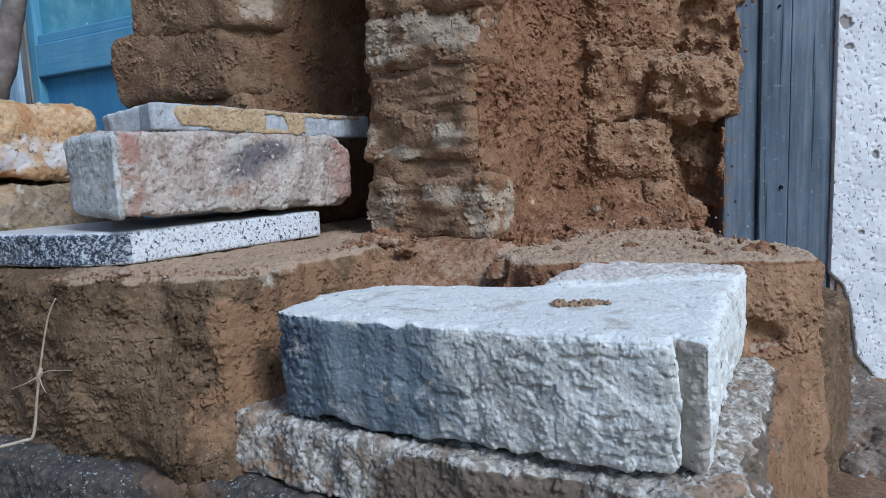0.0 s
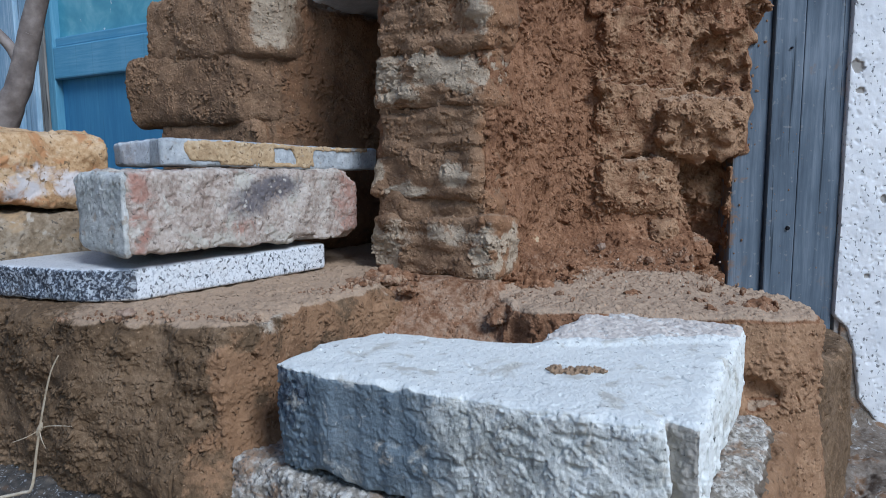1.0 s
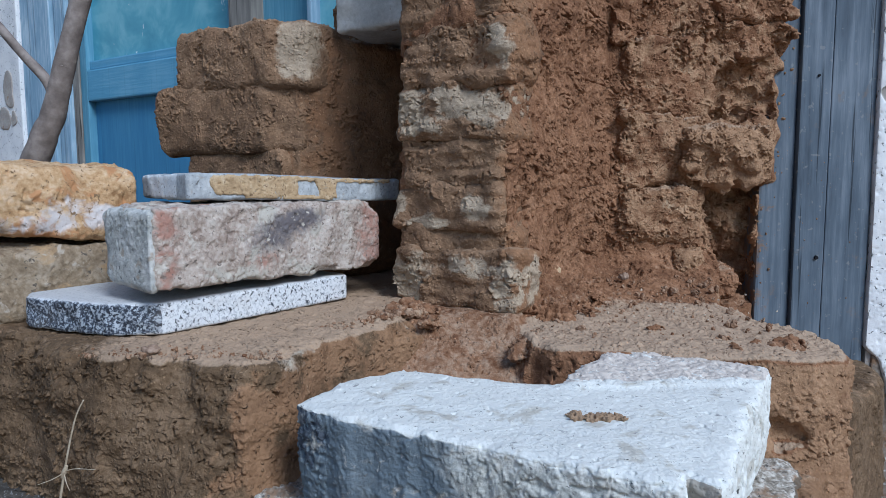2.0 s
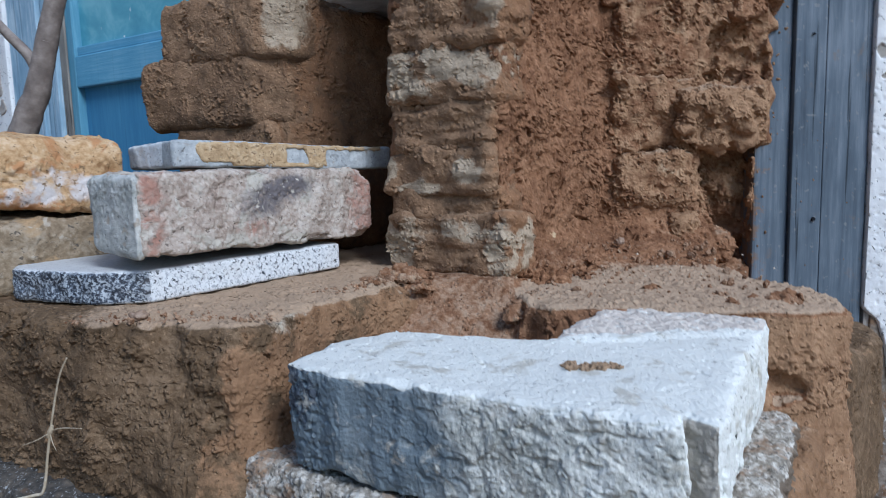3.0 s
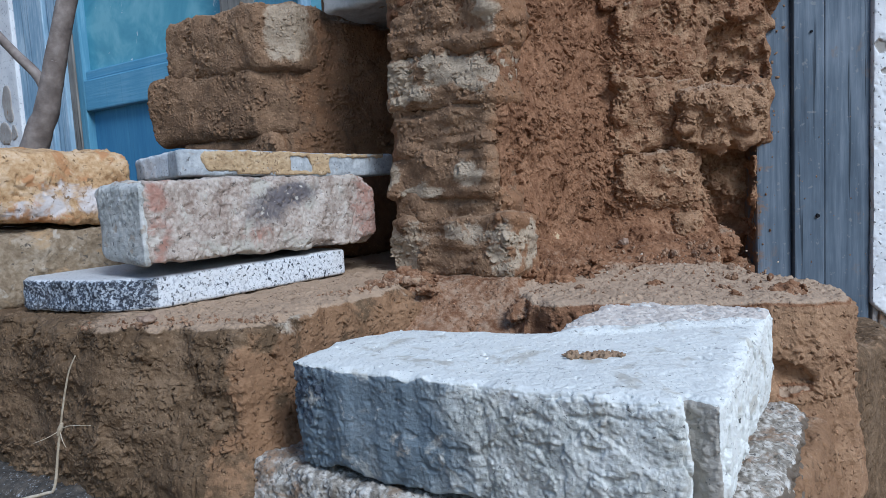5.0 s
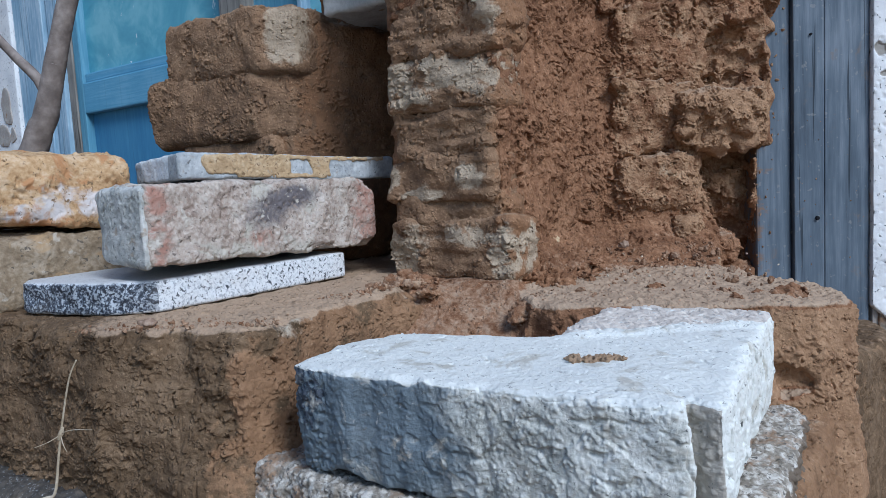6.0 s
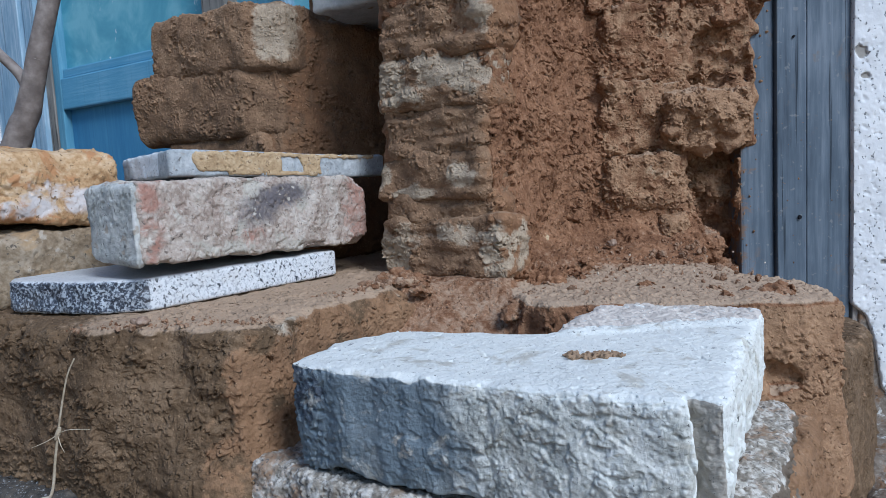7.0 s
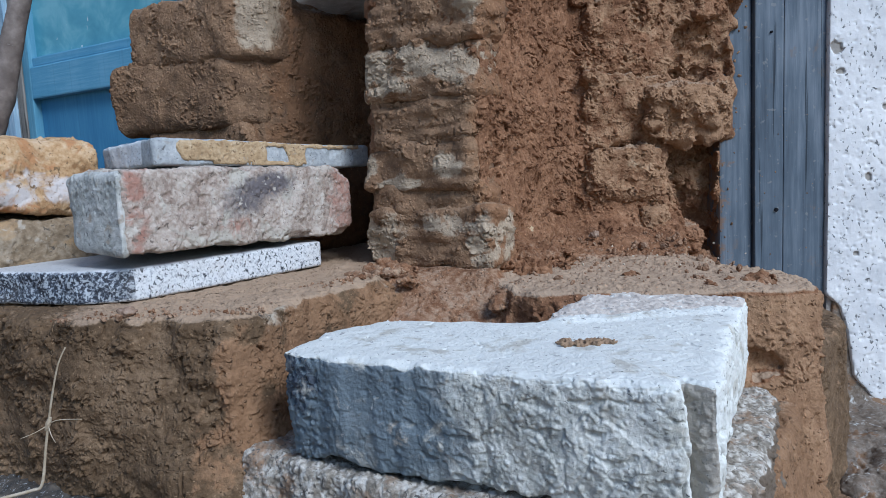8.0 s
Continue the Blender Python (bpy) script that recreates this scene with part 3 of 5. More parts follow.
def left_bank(X, Y, Z):
    flare = 0.012 * smooth01(0.52 - Z, 0, 0.06) * smooth01(X, -0.25, -0.10)
    wob = 0.005 * gnoise(np.stack([X, Y, Z], -1)[:, :, ::6], 0.05, 66).repeat(6, axis=2)[:, :, :Z.shape[2]]
    d = poly2d(X[:, :, :1], Y[:, :, :1], LEFT) - flare + wob
    chip = 0.008 * smooth01(gnoise(np.stack([X, Y, 0 * Z], -1)[:, :, :1], 0.022, 67), -0.1, 0.5)
    return both(d, np.maximum(Z - 0.5665, 0.41 - Z), 0.016 + 2 * chip) + 0.5 * chip * smooth01(Z, 0.545, 0.56) * smooth01(d, -0.012, 0.0)


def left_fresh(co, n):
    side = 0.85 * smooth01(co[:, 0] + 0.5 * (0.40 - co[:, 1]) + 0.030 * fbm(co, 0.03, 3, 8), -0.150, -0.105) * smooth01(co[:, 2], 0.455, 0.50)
    # Far-left orange is kept faint: the browner earth also stands in for shade.
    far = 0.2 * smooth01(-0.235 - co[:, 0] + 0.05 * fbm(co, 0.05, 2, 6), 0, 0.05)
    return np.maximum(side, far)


def left_relief(co, n):
    up = smooth01(n[:, 2], 0.45, 0.9)
    right = smooth01(co[:, 0] + 0.5 * (0.40 - co[:, 1]), -0.14, -0.10)
    crack = 0.0055 * np.exp(-((co[:, 0] + 0.046 + 0.004 * gnoise(co, 0.02, 74)) ** 2 + (co[:, 1] - 0.534) ** 2) / 0.0024 ** 2)
    heaps = 0.004 * fbm(co * np.array([0.8, 0.8, 1.2], np.float32), 0.040, 3, 70)
    toe = 0.014 * np.exp(-((co[:, 0] + 0.155 + 0.35 * (co[:, 2] - 0.50)) / 0.030) ** 2) * smooth01(0.525 - co[:, 2], 0, 0.05)
    front = mud_relief(0.0062, 0.0044, 3, 0.004, 0.70)(co, n) + (1 - right) * (heaps + toe)
    flat = fbm(co, 0.018, 4, 2) * 0.0017 + 0.0026 * crumbs_at(co, 0.008, 77, 0.35) * smooth01(gnoise(co, 0.03, 73), -0.3, 0.3) + 0.0010 * crumbs_at(co, 0.004, 72, 0.4) + 0.0006 * smooth01(gnoise(co, 0.003, 75), 0.25, 0.4)
    return -crack + front * (1 - 0.85 * up) * (1 - 0.35 * right) + up * flat


def lime_edge(co, n):
    return 1.1 * np.exp(-(((co[:, 0] + 0.117) / 0.016) ** 2 + ((co[:, 1] - 0.428) / 0.032) ** 2 + ((co[:, 2] - 0.566) / 0.014) ** 2)) * (0.8 + 0.6 * gnoise(co, 0.012, 3))


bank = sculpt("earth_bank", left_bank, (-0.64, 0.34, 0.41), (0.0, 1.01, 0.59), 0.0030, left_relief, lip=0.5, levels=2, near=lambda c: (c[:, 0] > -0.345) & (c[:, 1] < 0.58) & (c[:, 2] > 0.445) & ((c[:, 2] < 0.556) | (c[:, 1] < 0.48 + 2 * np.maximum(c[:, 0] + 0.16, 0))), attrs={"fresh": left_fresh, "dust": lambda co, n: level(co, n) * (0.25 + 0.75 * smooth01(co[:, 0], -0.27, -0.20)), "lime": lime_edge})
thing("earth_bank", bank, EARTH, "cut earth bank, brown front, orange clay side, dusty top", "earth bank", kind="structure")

RIGHT = [(-0.07, 0.505), (0.020, 0.492), (0.048, 0.497), (0.058, 0.476), (0.10, 0.470), (0.222, 0.454), (0.260, 0.470), (0.284, 0.515), (0.280, 0.560), (0.255, 0.605), (0.245, 0.66), (0.262, 0.74), (0.27, 0.95), (-0.07, 0.95)]


def right_bank(X, Y, Z):
    P = np.stack([X, Y, 0 * Z], -1)[:, :, :1]
    d = poly2d(X[:, :, :1], Y[:, :, :1], RIGHT) + 0.004 * gnoise(P, 0.035, 34) + 0.003 * gnoise(P, 0.012, 35)
    top = 0.556 + 0.016 * smooth01(Y, 0.66, 0.76) - 0.004 * smooth01(X, 0.2, 0.28)
    gap = 1 - smooth01(X[:, :, :1] + 0.006 * gnoise(P, 0.02, 33), 0.036, 0.050)
    ramp_top = 0.566 - 0.80 * np.maximum(0.552 - Y[:, :, :1], 0) + 0.004 * gnoise(P, 0.03, 36)
    top = top + (ramp_top - 0.556) * gap
    d = d - 0.08 * np.maximum(0.505 - Z, 0)
    hollow = ball(X, Y, Z, (0.214, 0.456, 0.502), (0.013, 0.015, 0.009)) + 0.005 * gnoise(np.stack([X, Y, Z], -1), 0.014, 37)
    return both(both(d, np.maximum(Z - top, 0.41 - Z), 0.010), -hollow, 0.004)


def right_fresh(co, n):
    return 0.6 * (1 - smooth01(n[:, 2], 0.3, 0.8)) * smooth01(co[:, 0], 0.14, 0.2) + 0.25 * (1 - smooth01(n[:, 2], 0.3, 0.8))


def right_relief(co, n):
    up = smooth01(n[:, 2], 0.55, 0.95) * smooth01(co[:, 0], 0.03, 0.05)
    near_wall = smooth01(co[:, 1], 0.60, 0.70)
    return mud_relief(0.0070, 0.0046, 31, 0.005, 0.60)(co, n) * (0.6 + 0.4 * smooth01(co[:, 0], 0.03, 0.06)) * (1 - up * (0.75 - 0.5 * near_wall)) + up * (fbm(co, 0.016, 4, 4) * 0.0016 + 0.0020 * crumbs_at(co, 0.0075, 38, 0.25) * smooth01(gnoise(co, 0.025, 39), -0.1, 0.3) + 0.0014 * smooth01(gnoise(co * np.array([0.7, 1, 1], np.float32), 0.0045, 78), 0.35, 0.5) * smooth01(gnoise(co, 0.03, 79), -0.3, 0.3) + 0.0006 * smooth01(gnoise(co, 0.0026, 76), 0.3, 0.45))


# Ramp left of 0.042: pale tone for grey-brown smear and its painted moist sheen.
ledge = sculpt("earth_ledge", right_bank, (-0.07, 0.42, 0.41), (0.37, 0.86, 0.60), 0.0034, right_relief, lip=0.4, levels=2, near=lambda c: (c[:, 1] < 0.77) & (c[:, 2] > 0.485) & (c[:, 0] > -0.045) & ((c[:, 0] > 0.17) | (c[:, 2] > 0.52)), attrs={"fresh": right_fresh, "dust": lambda co, n: np.where(co[:, 0] > 0.042, level(co, n) * (1 - smooth01(co[:, 1], 0.64, 0.70)), 0.50), "lime": lambda co, n: 0 * n[:, 0]})
thing("earth_ledge", ledge, CLAY, "dusty clay ledge with a rounded orange corner below the wall", "earth ledge", kind="structure")

FLANK = [(0.02, 0.32), (0.118, 0.268), (0.157, 0.330), (0.208, 0.403), (0.256, 0.476), (0.284, 0.53), (0.312, 0.578), (0.348, 0.622), (0.384, 0.662), (0.418, 0.700), (0.442, 0.738), (0.457, 0.797), (0.457, 0.85), (0.02, 0.85)]


def flank(X, Y, Z):
    d = poly2d(X[:, :, :1], Y[:, :, :1], FLANK) - 0.14 * (1 - 0.8 * smooth01(X, 0.28, 0.38)) * np.maximum(0.48 - Z, 0)
    return both(d, np.maximum(Z - 0.479 + 0.012 * smooth01(X, 0.33, 0.40), 0.27 - Z), 0.012)


slope = sculpt("earth_slope", flank, (0.02, 0.20, 0.27), (0.56, 0.86, 0.50), 0.0030, levels=1, near=lambda c: (c[:, 0] > 0.17) & (c[:, 2] > 0.40) & (c[:, 1] < 0.75), rough=lambda co, n: fbm(co, 0.05, 3, 12) * 0.003 + mud_relief(0.0075, 0.0040, 14, 0.003, 0.45)(co, n), attrs={"fresh": lambda co, n: 0.8 - 0.6 * smooth01(co[:, 0] + 0.02 * gnoise(co, 0.03, 16), 0.285, 0.34), "dust": lambda co, n: 0.3 * level(co, n), "lime": lambda co, n: 0.25 * smooth01(0.25 - co[:, 0] + 0.35 * (co[:, 1] - 0.45) + 0.03 * gnoise(co, 0.03, 15), -0.01, 0.02) * smooth01(co[:, 2], 0.455, 0.47)})
thing("earth_slope", slope, EARTH, "smooth orange clay slope below the ledge", "earth slope", kind="structure")

FOOT = [(-0.64, 0.60), (-0.31, 0.425), (-0.23, 0.378), (-0.14, 0.362), (-0.10, 0.352), (0.0, 0.300), (0.105, 0.252), (0.122, 0.268), (0.16, 0.33), (0.16, 0.6), (-0.64, 0.9)]
foot = sculpt("wall_footing", lambda X, Y, Z: both(poly2d(X[:, :, :1], Y[:, :, :1], FOOT) + 0 * Z, np.maximum(Z - 0.455, 0.27 - Z), 0.008),
              (-0.64, 0.24, 0.27), (0.17, 0.62, 0.48), 0.0035, lambda co, n: fbm(co, 0.03, 3, 40) * 0.003 + smooth01(gnoise(co, 0.005, 41), 0.1, 0.35) * 0.0014, levels=1, near=lambda c: (c[:, 0] > -0.34) & (c[:, 1] < 0.45) & (c[:, 2] > 0.40))
thing("wall_footing", foot, FOOTING, "dark gravelly concrete footing under the earth bank", "footing", kind="structure")

BED = [(-0.128, 0.385), (-0.112, 0.372), (-0.03, 0.322), (0.05, 0.285), (0.108, 0.258), (0.125, 0.272), (0.154, 0.330), (0.193, 0.398), (0.222, 0.46), (0.20, 0.55), (-0.09, 0.55)]
def bed_field(X, Y, Z):
    d = poly2d(X[:, :, :1], Y[:, :, :1], BED) - 0.2 * np.maximum(0.485 - Z, 0) + 0.005 * gnoise(np.stack([X, Y, 0 * Z], -1), 0.03, 53) + 0.003 * gnoise(np.stack([X, Y, Z], -1), 0.010, 54)
    return both(d, np.maximum(Z - 0.4905 + 0.003 * smooth01(X, 0.13, 0.2), 0.455 - Z), 0.005)


def bed_relief(co, n):
    return fbm(co, 0.03, 3, 50) * 0.0022 + 0.0020 * crumbs_at(co, 0.010, 59, 0.3) * smooth01(co[:, 0], 0.11, 0.14) + 0.0013 * crumbs_at(co + 0.0012 * np.stack([gnoise(co, 0.004, k) for k in (55, 56, 57)], -1), 0.0085, 51, 0.45) + 0.0016 * crumbs_at(co, 0.0036, 52, 0.6) + fbm(co, 0.004, 3, 58, 0.7) * 0.0008


# Steep faces right of about x -0.045 turn browner and darker.
bed = sculpt("mortar_bed", bed_field, (-0.14, 0.24, 0.455), (0.25, 0.56, 0.505), 0.003, bed_relief, {"soil": lambda co, n: 0.85 * (1 - smooth01(n[:, 2], 0.3, 0.7)) * smooth01(co[:, 0] + 0.03 * gnoise(co, 0.03, 49), -0.075, -0.015)}, levels=2, near=lambda c: (c[:, 1] < 0.345 - 0.5 * c[:, 0]) | ((c[:, 0] > 0.12) & (c[:, 1] < 0.52)))
thing("mortar_bed", bed, MORTAR, "rough grey mortar bed spread on the footing", "mortar bed", kind="structure")

# ---- house front ----
def boards(parent, name, x0, x1, y0, y1, z0, z1, mat_, label="", bevel=0.003):
    return part(name, box_bm((x1 - x0, y1 - y0, z1 - z0), ((x0 + x1) / 2, (y0 + y1) / 2, (z0 + z1) / 2), bevel), mat_, parent, label)


frame_post = thing("door_frame", None, None, "weathered grey-blue wooden door frame beside the white wall", "door frame", kind="structure")
boards(frame_post, "inner_board", 0.330, 0.3685, 0.806, 0.86, 0.30, 2.1, POST, "recessed grey-blue board splashed with mud")
boards(frame_post, "outer_board", 0.3695, 0.4030, 0.800, 0.86, 0.30, 2.1, POST, "grey-blue board with a nail hole", 0.0018)
boards(frame_post, "outer_board", 0.4033, 0.4515, 0.7998, 0.86, 0.30, 2.1, POST, "cracked grey-blue board", 0.0012)
bm = bmesh.new()
bmesh.ops.create_cone(bm, cap_ends=True, segments=10, radius1=0.0035, radius2=0.0028, depth=0.004)
nail_bm = bm.copy()
# Near-black, so the nail hole and the rebate gap read as shaded.
NAIL, _nt, _b = material("nail_hole", 0.9, 0.1)
_b.inputs["Base Color"].default_value = (0.015, 0.016, 0.02, 1)
part("nail_hole", bm, NAIL, frame_post, "dark nail hole", pose(0.3945, 0.7995, 0.586, 90) @ Matrix.Diagonal((0.7, 0.8, 1, 1)))
part("nail_head", nail_bm, NAIL, frame_post, "small rusted nail head", pose(0.388, 0.7995, 0.792, 90) @ Matrix.Diagonal((0.45, 0.45, 0.9, 1)))

wall_core = thing("wall_right", None, None, "white plastered house wall, plaster broken at the foot", "wall", kind="structure")
boards(wall_core, "masonry", 0.456, 3.2, 0.800, 1.05, 0.28, 2.6, SKIRT, "grey wall body under the plaster", 0)


def skin(X, Y, Z):
    edge = np.interp(Z[0, 0, :], [0.28, 0.32, 0.34, 0.38, 0.44, 0.468, 0.482, 0.9], [0.57, 0.55, 0.52, 0.488, 0.478, 0.468, 0.4525, 0.4525])[None, None, :]
    return both(edge - X, np.maximum(0.7935 - Y, Y - 0.806), 0.0015)


def peeled(co, n):
    v = 0 * n[:, 0]
    for x, z, w, h in ((0.4605, 0.770, 0.0080, 0.0085), (0.466, 0.743, 0.0065, 0.0045), (0.50, 0.62, 0.004, 0.006), (0.487, 0.53, 0.004, 0.003), (0.52, 0.70, 0.006, 0.004)):
        v = np.maximum(v, np.exp(-(((co[:, 0] - x) / w) ** 2 + ((co[:, 2] - z) / h) ** 2)) + 0.25 * gnoise(co, 0.006, 63))
    return smooth01(v, 0.42, 0.52)


plaster_skin = sculpt("plaster", skin, (0.44, 0.778, 0.28), (0.80, 0.81, 0.98), 0.0032, lambda co, n: fbm(co, 0.02, 3, 60) * 0.0006 + fbm(co, 0.12, 2, 61) * 0.0012 - smooth01(gnoise(co, 0.0045, 62), 0.42, 0.55) * 0.0012 - 0.002 * peeled(co, n), attrs={"peel": peeled}, levels=1, near=lambda c: (c[:, 1] < 0.795) & (c[:, 0] < 0.56) & (c[:, 2] < 0.90))
part("plaster", plaster_skin, PLASTER, wall_core, "pitted whitewashed plaster")
def flake(seed, w, h):
    return sculpt("peeled_patch", lambda X, Y, Z: np.maximum(np.abs(Y) - 0.004, np.sqrt((X / w) ** 2 + (Z / h) ** 2) * 0.03 - 0.03 + 0.018 * gnoise(np.stack([X, 0 * Y, Z], -1), max(w, h), seed)), (-1.6 * w, -0.008, -1.6 * h), (1.6 * w, 0.008, 1.6 * h), max(w, h) / 12)


boards(wall_core, "plaster", 0.79, 3.2, 0.7940, 0.806, 0.28, 2.6, PLASTER, "whitewashed plaster", 0)
boards(wall_core, "plaster", 0.4555, 0.80, 0.7940, 0.806, 0.97, 2.6, PLASTER, "whitewashed plaster", 0)


def undercoat(X, Y, Z):
    P = np.stack([X, 0 * Y, Z], -1)[:, :1]
    edge = 0.461 + 0.010 * smooth01(0.44 - Z, 0, 0.12) + 0.003 * gnoise(P, 0.02, 71)
    coat = both(edge - X, np.maximum(0.7975 - Y, Y - 0.806), 0.002)
    heap_low = ball(X, Y, Z, (0.520, 0.770, 0.265), (0.170, 0.190, 0.080)) + 0.006 * gnoise(np.stack([X, Y, Z], -1), 0.03, 75)
    return joined(coat, heap_low, 0.02)


def undercoat_relief(co, n):
    low = smooth01(0.36 - co[:, 2], 0, 0.05)
    return fbm(co, 0.03, 3, 70) * (0.0010 + 0.004 * low) + low * (0.0040 * crumbs_at(co, 0.011, 72, 0.4) + 0.0022 * crumbs_at(co, 0.0055, 73, 0.5)) + 0.0007 * crumbs_at(co, 0.006, 74, 0.3)


part("broken_render", sculpt("broken_render", undercoat, (0.36, 0.57, 0.27), (0.72, 0.83, 0.50), 0.0038, undercoat_relief, levels=1, near=lambda c: c[:, 0] < 0.60), FOOT_RENDER, wall_core, "grey-brown undercoat and rubble where the plaster has broken away")

DOOR = pose(-1.081, 1.814, -0.058, 0, 0, -28) @ Matrix.Scale(1.09, 4)
door = thing("door_1", None, None, "old blue panelled door with faded paint and filmed panes", "door", DOOR, kind="structure")
boards(door, "jamb", -0.275, -0.136, -0.012, 0.12, 0.30, 2.25, STILE, "pale blue door jamb")
boards(door, "jamb", -0.126, -0.076, -0.004, 0.12, 0.30, 2.15, STILE, "pale blue inner jamb")
# A near-black strip stands for the shade inside the gap.
boards(door, "rebate_shade", -0.14, -0.12, 0.03, 0.12, 0.30, 2.15, NAIL, "near-black strip painting the shade of the rebate gap", 0)
boards(door, "bare_strip", -0.077, -0.048, 0.008, 0.10, 0.30, 2.15, BARE, "bare brown wood strip")
boards(door, "stile", -0.047, -0.018, 0.012, 0.06, 0.32, 2.1, RAILS)
boards(door, "lower_panel", -0.02, 0.515, 0.032, 0.05, 0.32, 0.89, PANEL, "deep blue lower panel", 0)
boards(door, "middle_rail", -0.018, 0.51, 0.012, 0.06, 0.884, 0.962, RAILH, "faded blue middle rail", 0.004)
boards(door, "glazing_bead", -0.018, 0.51, 0.020, 0.055, 0.962, 0.986, RAILH, "", 0.004)
boards(door, "pane", -0.02, 0.515, 0.034, 0.04, 0.97, 1.95, PANE, "turquoise filmed pane with white flakes", 0)
boards(door, "top_rail", -0.018, 0.51, 0.012, 0.06, 1.95, 2.1, RAILH)
boards(door, "stile", 0.51, 0.53, 0.012, 0.06, 0.32, 2.1, RAILS)
boards(door, "mullion", 0.532, 0.60, -0.004, 0.10, 0.30, 2.15, BARE, "worn grey mullion")
boards(door, "side_panel", 0.598, 0.74, 0.030, 0.05, 0.30, 2.1, RAILS, "faded side panel", 0)
boards(door, "glazing_bar", 0.74, 0.752, 0.008, 0.05, 0.30, 2.1, STILE)
boards(door, "pane", 0.75, 0.98, 0.034, 0.04, 0.30, 2.1, PANE, "turquoise filmed pane with white flakes", 0)
boards(door, "stile", 0.98, 1.08, 0.0, 0.10, 0.30, 2.15, STILE)
boards(door, "lintel", -0.275, 1.08, -0.01, 0.12, 2.15, 2.3, STILE)
wall_left = thing("wall_left", None, None, "white house wall with peeling whitewash beside the blue door", "wall", DOOR, kind="structure")
boards(wall_left, "plaster", -2.6, -0.276, -0.022, 0.2, 0.28, 2.6, PLASTER, "", 0.004)
boards(wall_left, "plaster", 1.081, 1.52, -0.022, 0.2, 0.28, 2.6, PLASTER, "", 0.004)
boards(wall_left, "masonry", -0.276, 1.081, -0.022, 0.2, 2.301, 2.6, PLASTER, "", 0.004)


for seed, x, z, w, h in ((1, -0.335, 0.94, 0.022, 0.05), (2, -0.372, 0.86, 0.03, 0.035), (3, -0.318, 0.855, 0.018, 0.02)):
    part("peeled_patch", flake(seed, w, h), SKIRT, wall_left, "grey patch where whitewash has peeled", pose(x, -0.0205, z))

# ---- dug wall: pillar of mud and brick, and its stones ----
PILLAR = [(-0.062, 0.622), (0.033, 0.567), (0.075, 0.642), (0.108, 0.704), (0.148, 0.765), (0.20, 0.768), (0.335, 0.785), (0.352, 0.803), (0.352, 0.94), (-0.04, 0.94)]


def core(X, Y, Z):
    d = poly2d(X[:, :, :1], Y[:, :, :1], PILLAR) + 0 * Z
    d = d + 0.020 * smooth01(0.68 - Z, 0, 0.02) * smooth01(X, 0.30, 0.34)
    toe = smooth01(0.598 - Z, 0, 0.045) * smooth01(X, 0.03, 0.09) * (1 - smooth01(X, 0.255, 0.285))
    d = d - 0.042 * toe
    P = np.stack([X, Y, Z], -1)
    d = d + (0.004 + 0.010 * gnoise(P, 0.022, 92)) * smooth01(X, 0.325, 0.345)
    ragged = 0.011 * gnoise(P, 0.026, 90) + 0.007 * gnoise(P, 0.011, 91)
    k = np.clip((0.665 - Z) / 0.13, 0, 1)
    cave = np.maximum(np.maximum(0.258 + 0.028 * k - X, X - 0.329), np.maximum(Y - 0.832 - 0.012 * k, np.maximum(Z - 0.668, 0.535 - Z)))
    alcove = np.maximum(np.maximum(0.262 - X, X - 0.333), np.maximum(Y - 0.797 + 0.25 * (Z - 0.77), np.maximum(Z - 0.806 - 0.10 * (X - 0.3), 0.738 - Z)))
    d = both(d, -(joined(cave, alcove, 0.006) + ragged), 0.006)
    return np.maximum(d, np.maximum(0.465 - Z, Z - 1.15))


wall_back = thing("wall_back", None, None, "broken mud wall end with embedded bricks and stones", "mud wall", kind="structure")


def core_relief(co, n):
    flat = smooth01(co[:, 0], 0.03, 0.05) * smooth01(0.16 - co[:, 0], 0, 0.03)
    base = mud_relief(0.0082, 0.0068, 80, 0.007, 0.62)(co, n)
    lower = 1 - smooth01(co[:, 2] + 0.02 * gnoise(co, 0.04, 87), 0.64, 0.72)
    comb = smooth01(gnoise(co * np.array([1.3, 1.3, 0.40], np.float32), 0.0042, 88), 0.12, 0.36) * 0.0042
    flakes = 0.0036 * crumbs_at(co * np.array([1, 1, 0.6], np.float32), 0.0050, 86, 0.5)
    tears = 0.006 * (1 - smooth01(np.abs(gnoise(co * np.array([1, 1, 1.6], np.float32), 0.05, 84)), 0.0, 0.05)) * smooth01(gnoise(co, 0.04, 85), 0.0, 0.3)
    toe = smooth01(0.605 - co[:, 2], 0, 0.03) * smooth01(co[:, 0], 0.05, 0.09)
    fallen = toe * (0.0050 * crumbs_at(co, 0.011, 82, 0.35) + 0.0032 * crumbs_at(co, 0.0060, 83, 0.5) - 0.002)
    return fallen + (base + flat * (flakes - comb * (0.35 + 0.65 * lower) - tears)) * (1 - 0.8 * smooth01(co[:, 0], 0.322, 0.335))


